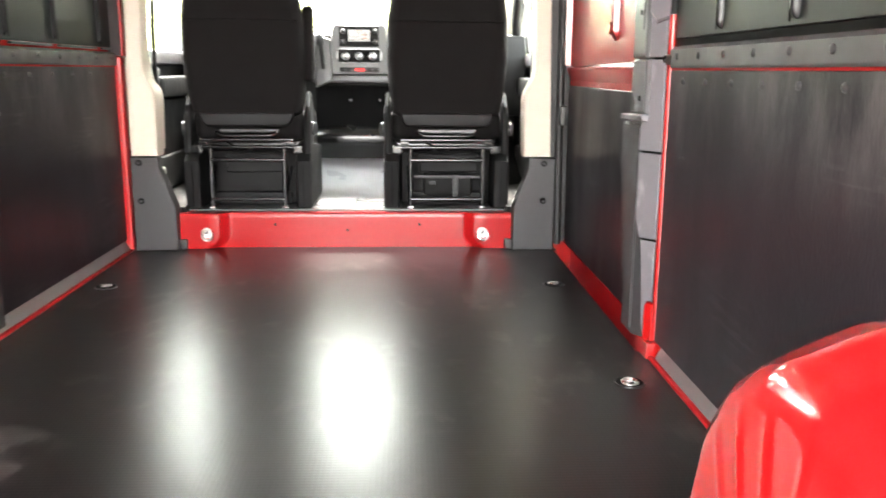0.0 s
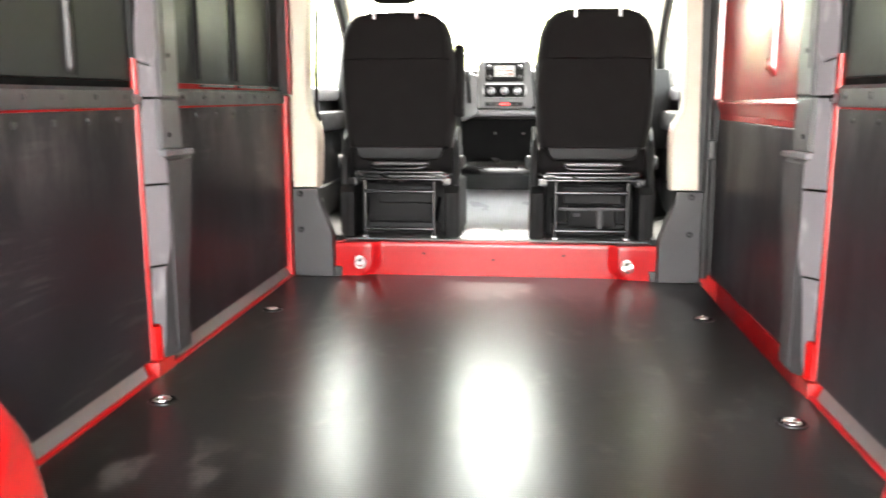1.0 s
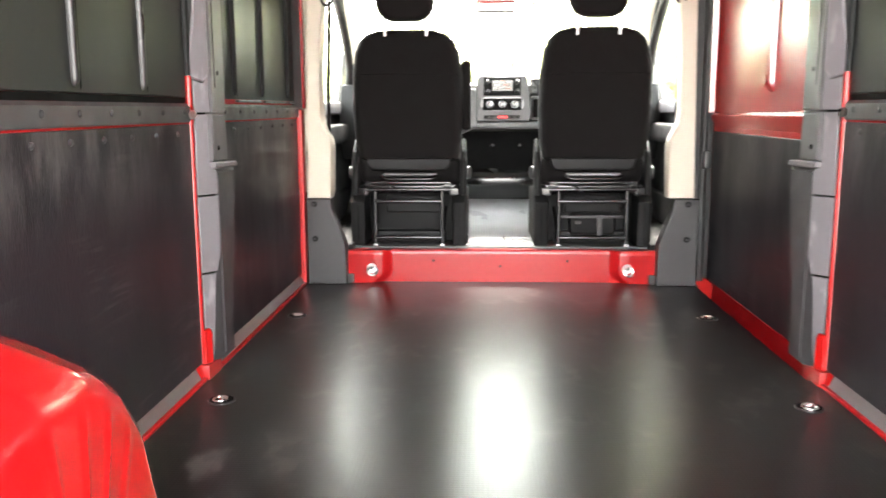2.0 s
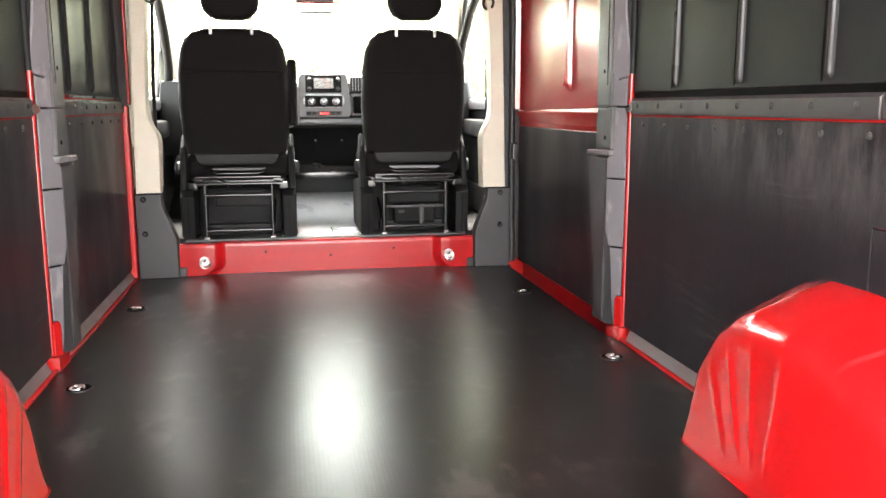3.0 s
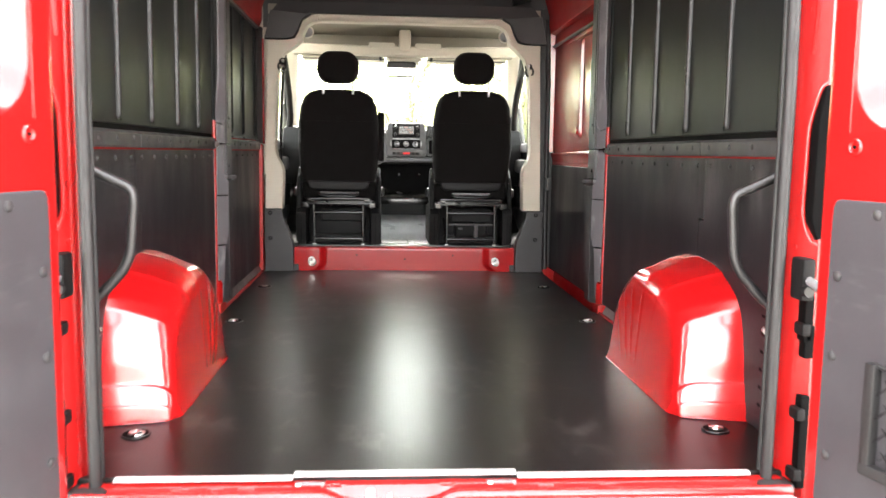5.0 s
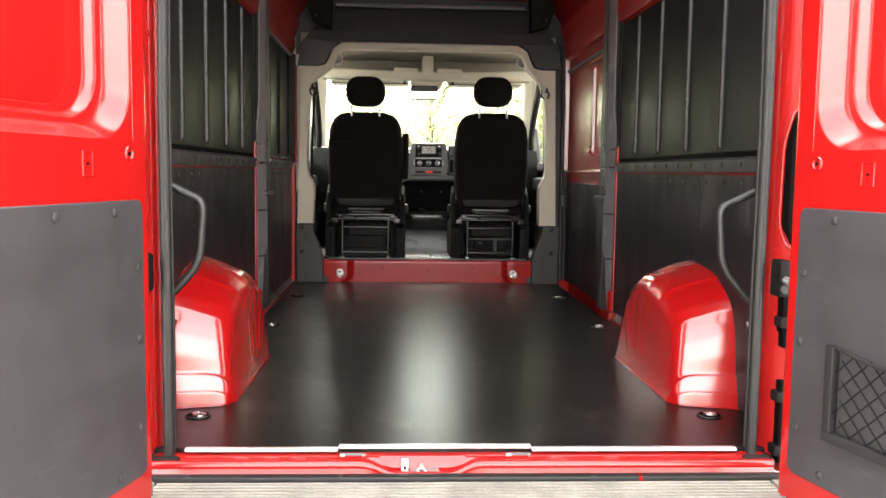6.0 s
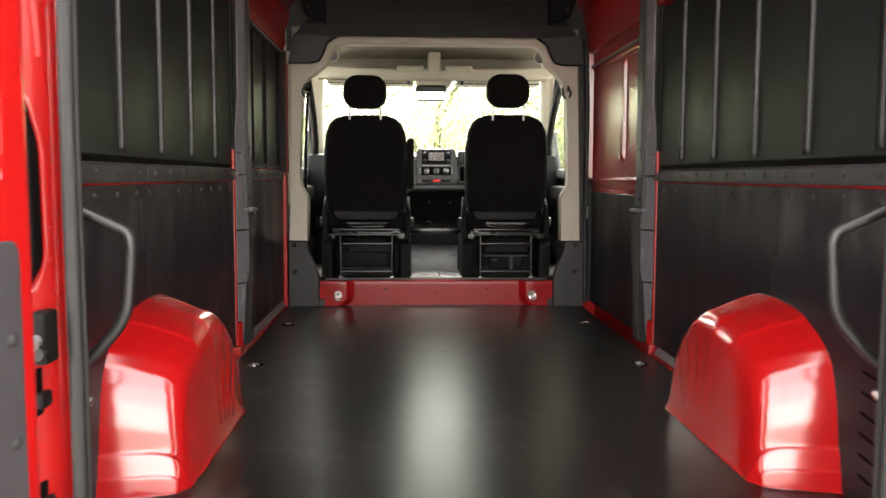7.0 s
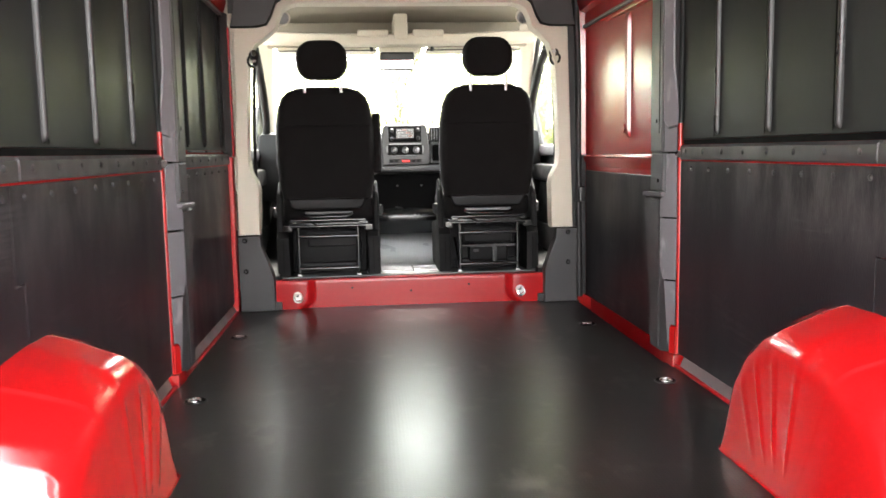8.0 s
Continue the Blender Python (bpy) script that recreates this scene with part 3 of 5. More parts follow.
# ------------------------------------------------------------------ wheel arches
def wheel_arch(s):
    """Pressed steel housing: an arc of flat facets along the wall, a soft shoulder and a fluted inner side."""
    # from the rear foot over the top to the front foot: (y, z) at the wall, (x, y, z) of the inner shoulder, y at the inner foot
    stations = [((0.374, 0.0), (0.736, 0.424, 0.0), 0.445), ((0.380, 0.050), (0.738, 0.430, 0.045), 0.455), ((0.385, 0.056), (0.738, 0.435, 0.050), 0.462),
                ((0.394, 0.104), (0.739, 0.446, 0.096), 0.48), ((0.401, 0.110), (0.739, 0.453, 0.102), 0.50), ((0.408, 0.17), (0.740, 0.461, 0.15), 0.54),
                ((0.421, 0.235), (0.740, 0.474, 0.2), 0.58), ((0.437, 0.282), (0.739, 0.489, 0.238), 0.62), ((0.452, 0.314), (0.738, 0.504, 0.266), 0.66),
                ((0.484, 0.350), (0.735, 0.545, 0.298), 0.70), ((0.535, 0.380), (0.733, 0.6, 0.32), 0.74), ((0.588, 0.403), (0.732, 0.655, 0.336), 0.775),
                ((0.598, 0.411), (0.731, 0.666, 0.344), 0.785), ((0.68, 0.428), (0.730, 0.74, 0.354), 0.805), ((0.8, 0.436), (0.730, 0.82, 0.363), 0.83),
                ((0.93, 0.434), (0.730, 0.93, 0.362), 0.86), ((1.02, 0.412), (0.730, 1.02, 0.328), 0.89), ((1.09, 0.378), (0.730, 1.09, 0.282), 0.93),
                ((1.18, 0.29), (0.727, 1.15, 0.2), 1.0), ((1.25, 0.16), (0.722, 1.172, 0.105), 1.08), ((1.3, 0.0), (0.714, 1.172, 0.0), 1.15)]
    fine = 8
    rows = []
    for (w0, s0, b0), (w1, s1, b1) in zip(stations, stations[1:]):
        for i in range(fine):
            k = i / fine
            rows.append((Vector((0.935, *w0)).lerp(Vector((0.935, *w1)), k), Vector(s0).lerp(Vector(s1), k), b0 + (b1 - b0) * k))
    rows.append((Vector((0.935, *stations[-1][0])), Vector(stations[-1][1]), stations[-1][2]))
    soft = []
    for i in range(len(rows)):                              # creases and shoulder rounded a little
        near = rows[i - 1:i + 2] if 1 <= i < len(rows) - 1 else [rows[i]]
        soft.append((sum((r[0] for r in near), Vector()) / len(near), sum((r[1] for r in near), Vector()) / len(near), sum(r[2] for r in near) / len(near)))
    bm = bmesh.new()
    cols = []
    for n, (W, S, b) in enumerate(soft):
        pos = n / fine
        B = Vector((0.709 + 0.02 * max(0.0, 1 - pos / 3), b, 0.0))
        out, down = W - S, B - S
        r1 = min(0.07, 0.45 * out.length)
        r2 = min(0.06, 0.45 * down.length) if down.length > 0.02 else 0.45 * down.length
        P0, P1 = S + out.normalized() * r1, S + down.normalized() * r2
        line = [W.lerp(P0, j / 12) for j in range(12)]
        line += [P0.lerp(S, j / 12).lerp(S.lerp(P1, j / 12), j / 12) for j in range(12)]
        line += [P1.lerp(B, j / 24) for j in range(25)]
        col = []
        for j, p in enumerate(line):
            p = p.copy()
            if j < 12:
                p += Vector((0, -0.35, 1)).normalized() * 0.006 * math.sin(math.pi * j / 12) * min(1, max(0.0, (pos - 3) / 3)) * min(1, max(0.0, (19 - pos) / 3))
            if 8 < j < 26:                                  # two small steps pressed over the shoulder
                rise = 0.0
                for y1 in (0.78, 0.93):
                    q = p.y - y1
                    rise += 0.004 * (min(1, max(0, q / 0.02)) if q < 0.02 else max(0, 1 - (q - 0.02) / 0.12))
                rise *= math.sin(math.pi * (j - 8) / 18) ** 1.5
                p.x -= 0.6 * rise
                p.z += 0.8 * rise
            if j >= 22:                                     # thin pressed ridges that fan over the inner side
                k = (j - 22) / 27
                fade = min(1, k / 0.12) * min(1, max(0.0, (0.8 - k) / 0.15))
                for c in (13.7, 14.9, 16.0, 17.2):
                    p.x -= 0.0042 * math.exp(-((pos - c) / 0.1) ** 2) * fade
            col.append(bm.verts.new((s * p.x, p.y, p.z)))
        cols.append(col)
    for a, b in zip(cols, cols[1:]):
        for j in range(len(a) - 1):
            bm.faces.new((a[j], a[j + 1], b[j + 1], b[j]))
    bmesh.ops.remove_doubles(bm, verts=bm.verts[:], dist=1e-5)
    bmesh.ops.recalc_face_normals(bm, faces=bm.faces[:])
    if sum(f.normal.z * f.calc_area() for f in bm.faces) < 0:
        bmesh.ops.reverse_faces(bm, faces=bm.faces[:])
    arch = thing("wheel_arch", "glossy red painted steel wheel housing on the load floor", "wheel arch", group="wheel arches")
    part("housing", bm, ARCHRED, arch)
    rim = [(s * 0.932, 0.37, 0.004), (s * 0.742, 0.418, 0.004), (s * 0.72, 0.45, 0.004), (s * 0.706, 0.54, 0.004), (s * 0.704, 1.15, 0.004), (s * 0.72, 1.18, 0.004), (s * 0.93, 1.31, 0.004)]
    part("flange", tube(rounded(rim, 0.03), 0.0022, 8), ARCHRED, arch)


wheel_arch(-1)
wheel_arch(1)


# ------------------------------------------------------------------ tie-down rings in the floor
def tie_down(name="tie_down_ring"):
    t = thing(name, "bright steel lashing ring in a dark floor cup", "tie-down ring", group="tie-down rings")
    part("cup", torus((0, 0, 0.001), (0, 0, 1), 0.036, 0.003, 24, 6), BLACK, t)
    plate = part("plate", disc((0, 0, 0.0015), (0, 0, 1), 0.034, 0.002, 20), HOLE, t)
    part("ring", torus((0, 0.004, 0.004), (0, 0.12, 1), 0.018, 0.0042, 20, 8), CHROME, plate)
    part("ring_shank", box(-0.02, 0.02, -0.006, 0.006, 0.002, 0.007, 0.002), CHROME, plate)
    part("bolt", disc((0, -0.006, 0.002), (0, 0, 1), 0.01, 0.006, 8), CHROME, t)
    return t


ring = tie_down()
spots = [(-0.803, 2.785), (0.782, 2.793), (-0.8, 1.82), (0.8, 1.82), (-0.795, 0.314), (0.795, 0.314)]
ring.matrix_world = pose(*spots[0], 0.001, 0, 0, 20)
for i, (x, y) in enumerate(spots[1:]):
    copy_thing(ring, pose(x, y, 0.001, 0, 0, 40 + 70 * i))


# ------------------------------------------------------------------ step up to the cab
def riser():
    r = thing("cab_step", "red painted steel step between load floor and cab", "step")
    # the middle is set back; towards the floor the set-back widens in a curve
    rings = []
    for i in range(15):
        z = -0.01 + 0.162 * i / 14
        e = 0.05 * max(0.0, 1 - z / 0.06) ** 2
        lift = 0.006 * max(0.0, (z - 0.14) / 0.012)
        half = [(0.705, 0.0), (0.6 + e * 0.6, 0.0), (0.552 + e, 0.001), (0.536 + e, 0.006), (0.522 + e, 0.018), (0.508 + e, 0.028), (0.492 + e, 0.0325), (0.3, 0.033)]
        line = [(-x, 3.425 + y + lift) for x, y in half] + [(x, 3.425 + y + lift) for x, y in half[::-1]]
        rings.append([(x, y, z) for x, y in line + [(0.705, 3.56), (-0.705, 3.56)]])
    part("face", loft(rings), REDSATIN, r)
    for x in (-0.31, 0.0, 0.31):
        part("hole", disc((x, 3.4585, 0.075 if x == 0 else 0.1), (0, -1, 0), 0.006, 0.002, 10), HOLE, r)
    for x in (-0.595, 0.58):
        plate = part("lashing_plate", disc((x, 3.426, 0.07), (0, -1, 0), 0.023, 0.005, 20), CHROME, r, "bright steel lashing plate")
        part("lashing_ring", torus((x + 0.004, 3.412, 0.06), (0.25, -1, 0.35), 0.021, 0.0055, 20, 8), CHROME, plate)
        part("bolt", disc((x, 3.421, 0.074), (0, -1, 0), 0.009, 0.008, 8), SCREW, plate)
    for s in (-1, 1):
        part("bracket", box(s * 0.675, s * 0.715, 3.405, 3.424, 0.0, 0.045, 0.006), BLACK, r, "black plastic end bracket")


riser()


# ------------------------------------------------------------------ front pillars of the load space
def front_pillar(s):
    p = thing("cab_pillar", "beige plastic pillar trim above a dark grey foot", "pillar", group="cab pillars")
    low = [(0.885, 0.0), (0.885, 0.395), (0.772, 0.395), (0.768, 0.345), (0.735, 0.26), (0.708, 0.185), (0.705, 0.0)]
    foot = part("foot_cover", prism([(s * a, b) for a, b in low], "y", 3.385, 3.46, 0.01), DARKGREY, p, "dark grey plastic foot cover")
    for z in (0.213, 0.372):
        washer = part("screw", disc((s * (0.848 if s < 0 else 0.833), 3.385, z), (0, -1, 0), 0.013, 0.003, 14), HOLE, foot)
        part("screw_head", disc((s * (0.848 if s < 0 else 0.833), 3.382, z), (0, -1, 0), 0.006, 0.003, 10, dome=0.002), SCREW, washer)
    up = [(0.88 if s < 0 else 0.862, 0.398), (0.772, 0.398), (0.766, 0.63), (0.772, 0.665), (0.806, 0.73), (0.812, 0.78), (0.806, 1.0), (0.79, 1.25), (0.76, 1.35), (0.69, 1.4), (0.648, 1.437), (0.634, 1.485),
          (0.612, 1.526), (0.58, 1.546), (0.55, 1.552), (0.55, 1.598), (0.59, 1.588), (0.642, 1.556), (0.668, 1.49), (0.692, 1.45), (0.74, 1.438), (0.86 if s < 0 else 0.836, 1.437)]
    if s > 0:
        up = [(a - 0.024 if a < 0.82 and b < 1.36 else a, b) for a, b in up]
    part("trim", prism([(s * a, b) for a, b in up], "y", 3.395, 3.5, 0.009), BEIGE, p)
    part("foot_filler", box(s * 0.88, s * 0.95, 3.449, 3.459, -0.02, 0.42), DARKGREY, p)
    part("inner_edge", prism([(s * a, b) for a, b in ((0.774, 0.42), (0.768, 0.63), (0.774, 0.662), (0.808, 0.728), (0.815, 0.8), (0.83, 0.8), (0.83, 0.42))], "y", 3.5, 3.53, 0.006), BEIGE, p)
    part("corner_cover", prism([(s * a, b) for a, b in ((0.875, 1.441), (0.745, 1.443), (0.698, 1.455), (0.674, 1.494), (0.648, 1.56), (0.595, 1.594), (0.6, 1.612), (0.84, 1.612))], "y", 3.388, 3.45, 0.008), DARKGREY, p, "dark grey plastic corner cover")
    return p


front_pillar(-1)
front_pillar(1)
solid("header_trim", prism([(-0.555, 1.553), (0.555, 1.553), (0.555, 1.598), (-0.555, 1.598)], "y", 3.395, 3.5, 0.014), BEIGE, "beige plastic header over the cab opening", "trim")


def front_bulkhead():
    """Dark curved lining over the cab opening, with a pale lip on top."""
    b = thing("overhead_lining", "dark grey curved lining over the cab opening", "overhead lining")
    rings = []
    for y, z, w in ((3.40, 1.596, 0.84), (3.36, 1.66, 0.78), (3.38, 1.74, 0.70), (3.42, 1.815, 0.66), (3.5, 1.82, 0.66)):
        rings.append([(w * t, y - 0.05 * (1 - t * t) * 0.6, z) for t in (-1 + i / 8 for i in range(17))])
    part("panel", loft(rings, close_ring=False, caps=False), DARKGREY, b)
    lip = part("lip", box(-0.62, 0.62, 3.37, 3.43, 1.82, 1.845, 0.008), GREY, b, "grey lip")
    for x in (-0.35, -0.1, 0.15, 0.4):
        part("notch", box(x, x + 0.09, 3.366, 3.372, 1.826, 1.84, 0.002), GREY, lip)
    for s in (-1, 1):
        arm = part("side_bracket", prism([(s * a, c) for a, c in ((0.64, 1.66), (0.76, 1.7), (0.8, 1.8), (0.78, 1.895), (0.63, 1.895), (0.64, 1.75))], "y", 3.25, 3.36, 0.02), MATTE, b, "black plastic bracket")
        part("bolt", disc((s * 0.74, 3.25, 1.74), (0, -1, 0), 0.007, 0.004), SCREW, arm)
    part("closing_panel", box(-0.9, 0.9, 3.5, 3.53, 1.6, 1.9), DARKGREY, b)


front_bulkhead()


# ------------------------------------------------------------------ sliding door on the passenger side
def sliding_door():
    d = thing("sliding_door", "closed red sliding door with a black lower panel", "door")
    part("outer_skin", box(0.975, 1.0, 2.0, 3.5, -0.13, 1.62, 0.006), RED, d)
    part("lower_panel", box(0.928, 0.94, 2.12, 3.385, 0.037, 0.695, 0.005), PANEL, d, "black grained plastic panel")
    part("inner_frame", box(0.938, 0.975, 2.0, 3.428, 0.036, 0.76, 0.006), RED, d)
    part("panel_lip", box(0.929, 0.942, 2.12, 3.4, 0.03, 0.0365, 0.002), RED, d, "red painted lip under the panel")
    part("waist_bar", prism([(0.945, 0.698), (0.922, 0.758), (0.924, 0.768), (0.94, 0.778), (0.976, 0.79), (0.976, 0.698)], "y", 2.05, 3.41, 0.004), RED, d)
    part("front_frame", prism([(0.976, 3.43), (0.896, 3.43), (0.896, 3.424), (0.936, 3.416), (0.941, 3.4), (0.941, 3.3), (0.976, 3.28)], "z", 0.775, 1.56, 0.003), RED, d)
    part("rear_frame", box(0.93, 0.976, 2.02, 2.22, 0.76, 1.56, 0.02), RED, d)
    part("top_frame", box(0.93, 0.976, 2.02, 3.43, 1.40, 1.58, 0.02), RED, d)
    rings = []
    for i in range(25):
        y = 2.2 + 1.09 * i / 24
        rings.append([(0.972 - 0.045 * (y - 2.2) / 1.09 - 0.004 * ((y - 2.745) / 0.545) ** 2, y, z) for z in (0.765, 0.85, 0.95, 1.05, 1.15, 1.25, 1.35, 1.42)])
    part("blank_window", loft(rings, close_ring=False, caps=False), REDDOOR, d, "slightly hollow red blank window panel")
    rib = [[(0.962, 2.69 + 0.01 * k, z), (0.953 - 0.017 * k, 2.708, z), (0.951 - 0.02 * k, 2.733, z), (0.951 - 0.019 * k, 2.745, z), (0.958, 2.765, z)] for z, k in ((0.85, 0), (0.872, 0.8), (0.89, 1), (1.36, 1), (1.38, 0.8), (1.40, 0))]
    part("stiffener", loft(rib, close_ring=False, caps=False), REDDOOR, d, "pressed upright stiffener")
    part("latch", disc((0.938, 2.74, 0.895), (-1, 0, 0), 0.02, 0.012), RED, d)
    part("bottom_rail", prism([(0.885, -0.002), (0.892, -0.008), (0.894, -0.1), (0.966, -0.1), (0.969, 0.034), (0.9745, 0.034), (0.9745, -0.118), (0.885, -0.118)], "y", 2.06, 3.43, 0.003), REDSATIN, d, "red painted step well along the door")
    part("well_end", box(0.885, 0.9745, 3.4305, 3.46, -0.118, 0.03, 0.003), RED, d)
    part("hinge_bracket", box(0.895, 0.93, 3.385, 3.43, 0.53, 0.61, 0.008), BLACK, d, "black hinge bracket")
    part("seal_flange", prism([(0.87, 0.0), (0.955, 0.0), (0.955, 1.67), (0.84, 1.67)], "y", 3.432, 3.459, 0.006), RUBBER, d, "black rubber edge beside the cab pillar")
    part("seal", tube([(0.905, 3.425, 0.02), (0.9, 3.43, 0.5), (0.9, 3.43, 1.2), (0.885, 3.43, 1.6)], 0.017, 10), RUBBER, d, "black rubber seal")
    part("upper_track", prism([(0.93, 1.60), (0.9, 1.62), (0.895, 1.66), (0.93, 1.7)], "y", 2.1, 3.4, 0.004), RED, d)
    # Pale strip paints the highlight on the window recess's top edge.
    part("strip", box(0.912, 0.931, 2.24, 3.39, 1.424, 1.438, 0.004), STRIP, d, "pale strip painting a highlight along the top frame")


sliding_door()
solid("wall_right_front", prism(side_profile(1)[1:] + [(x + 0.05, z + 0.02) for x, z in side_profile(1)[1:]][::-1], "y", 2.02, 3.5), RED, "red painted steel wall over the sliding door", "wall")


# ------------------------------------------------------------------ cab shell
solid("cab_floor", prism([(3.5, 0.15), (4.0, 0.15), (4.15, 0.19), (4.35, 0.27), (5.2, 0.5), (5.2, 0.44), (4.3, 0.1), (3.5, 0.1)], "x", -0.63, 0.63, 0.004), CABFLOOR, "grey moulded rubber cab floor", "floor")
for s in (-1, 1):
    solid("footwell_side", prism([(3.5, 0.152), (4.0, 0.152), (4.15, 0.19), (4.35, 0.27), (5.2, 0.5), (5.2, 0.44), (4.3, 0.1), (3.5, 0.1)], "x", s * 0.6305, s * 0.9, 0.004), MATTE, "black plastic floor beside the seats", "floor")
mat_bits = thing("floor_mat", "grey moulded rubber cab floor mat with raised pads", "floor mat")
part("sheet", box(-0.23, 0.24, 3.52, 3.98, 0.15, 0.158, 0.003), CABFLOOR, mat_bits)
part("hatch", box(-0.15, 0.02, 3.62, 3.83, 0.158, 0.163, 0.003), CABFLOOR, mat_bits)
for y in (3.66, 3.72, 3.78):
    part("ridge", box(0.06, 0.2, y - 0.008, y + 0.008, 0.158, 0.164, 0.003), CABFLOOR, mat_bits)
part("edge_strip", box(-0.7, 0.7, 3.5, 3.545, 0.149, 0.161, 0.003), BLACK, mat_bits, "black edge strip")
for x in (-0.155, 0.025):
    part("hatch_joint", box(x - 0.003, x + 0.003, 3.61, 3.84, 0.157, 0.1585), HOLE, mat_bits)
part("hatch_joint", box(-0.155, 0.025, 3.607, 3.613, 0.157, 0.1585), HOLE, mat_bits)


def cab_side(s):
    w = thing("cab_door", "closed cab door with dark grey lining and clear window", "door", group="cab doors")
    part("skin", box(s * 0.95, s * 0.99, 3.5, 4.75, -0.1, 0.82, 0.01), RED, w, "red outer skin")
    card = part("lining", box(s * 0.905, s * 0.95, 3.52, 4.7, 0.16, 0.79, 0.02), DASH, w)
    part("sill", box(s * 0.87, s * 0.95, 3.55, 4.75, 0.77, 0.838, 0.022), GREY, w, "pale grey door sill trim")
    part("armrest", box(s * 0.83, s * 0.91, 3.75, 4.35, 0.62, 0.72, 0.025), DASH, card)
    part("pocket", box(s * 0.85, s * 0.91, 3.6, 4.5, 0.2, 0.36, 0.02), BLACK, w)
    part("grab_handle", tube(rounded([(s * 0.905, 3.78, 0.76), (s * 0.86, 3.76, 0.75), (s * 0.85, 3.72, 0.68), (s * 0.9, 3.7, 0.64)], 0.03), 0.012), DARKGREY, card)
    frame_line = [(s * 0.935, 3.62, 0.83), (s * 0.925, 3.62, 1.25), (s * 0.9, 3.7, 1.45), (s * 0.87, 4.3, 1.5), (s * 0.9, 4.72, 1.1), (s * 0.925, 4.9, 0.85)]
    rim = part("window_frame", tube(rounded(frame_line, 0.08), 0.017), BLACK, w, "black window frame")
    seal = [(s * 0.812, 3.6, 1.36), (s * 0.812, 3.63, 1.41), (s * 0.803, 3.75, 1.38), (s * 0.814, 4.0, 1.292), (s * 0.819, 4.2, 1.165), (s * 0.83, 4.4, 1.0), (s * 0.86, 4.5, 0.82)]
    part("door_seal", tube(rounded(seal, 0.05), 0.024, 10), MATTE, w, "black curved rubber door seal")
    # Added panel, blocks light through the door window's front corner.
    part("added_corner_panel", prism([(4.42, 0.84), (4.95, 0.84), (4.78, 1.08), (4.66, 1.12)], "x", s * 0.9, s * 0.93, 0.01), BLACK, w, "added black panel blocking the window's front corner")
    pane = bmesh.new()
    pts = [pane.verts.new(p) for p in ((s * 0.94, 3.62, 0.82), (s * 0.94, 4.86, 0.82), (s * 0.9, 4.35, 1.5), (s * 0.91, 3.7, 1.45))]
    pane.faces.new(pts)
    g = part("pane", pane, GLASS, rim, "clear glass")
    g.visible_shadow = False


def cab_shell():
    for s in (-1, 1):
        solid("corner_post", box(s * 0.89, s * 0.985, 3.46, 3.62, -0.1, 1.66, 0.01), BEIGE, "beige lined post between cab and load space", "pillar")
        solid("corner_filler", box(s * 0.66, s * 0.97, 3.465, 3.5, 1.44, 1.95, 0.004), DARKGREY, "dark filler over the cab corner", "wall")
        cab_side(s)
        solid("rear_quarter_trim", prism([(s * a, b) for a, b in ((0.855, 0.62), (0.96, 0.62), (0.96, 1.52), (0.86, 1.52), (0.85, 1.3))], "y", 3.46, 3.6, 0.01), BEIGE, "beige trim behind the cab door", "trim")
        solid("step_well", prism([(s * a, b) for a, b in ((0.68, 0.15), (0.69, 0.175), (0.86, 0.19), (0.875, 0.61), (0.96, 0.61), (0.96, 0.1), (0.68, 0.1))], "y", 3.465, 4.7, 0.006), MATTE, "black plastic step well by the cab door", "trim")
        solid("windscreen_pillar", tube([(s * 0.885, 5.0, 0.85), (s * 0.87, 4.75, 1.15), (s * 0.83, 4.42, 1.5), (s * 0.81, 4.3, 1.56)], 0.06, 12), BEIGE, "beige trimmed windscreen pillar", "pillar")
        solid("roof_side_trim", box(s * 0.8, s * 0.93, 3.5, 4.45, 1.5, 1.56, 0.02), BEIGE, "beige roof edge trim over the cab door", "trim")
        solid("lower_side", box(s * 0.9, s * 0.97, 4.7, 5.3, -0.1, 0.83, 0.02), DARKGREY, "dark side panel beside the footwell", "wall")
    solid("cab_ceiling", prism([(3.45, 1.6), (3.8, 1.63), (4.3, 1.61), (4.5, 1.55), (4.5, 1.59), (4.3, 1.65), (3.8, 1.67), (3.45, 1.66)], "x", -0.86, 0.86, 0.004), LINER, "beige cloth headliner over the cab", "ceiling")
    solid("firewall", box(-0.93, 0.93, 5.2, 5.26, -0.1, 0.88), BLACK, "dark front wall of the cab", "wall")
    rings = []
    for z, y, w in ((0.88, 5.22, 0.9), (1.2, 4.82, 0.88), (1.56, 4.4, 0.83)):
        rings.append([(w * t, y - 0.1 * t * t, z) for t in (-1 + i / 6 for i in range(13))])
    g = solid("windscreen", loft(rings, close_ring=False, caps=False), GLASS, "clear laminated windscreen of the cab", "window")
    g.visible_shadow = False


cab_shell()


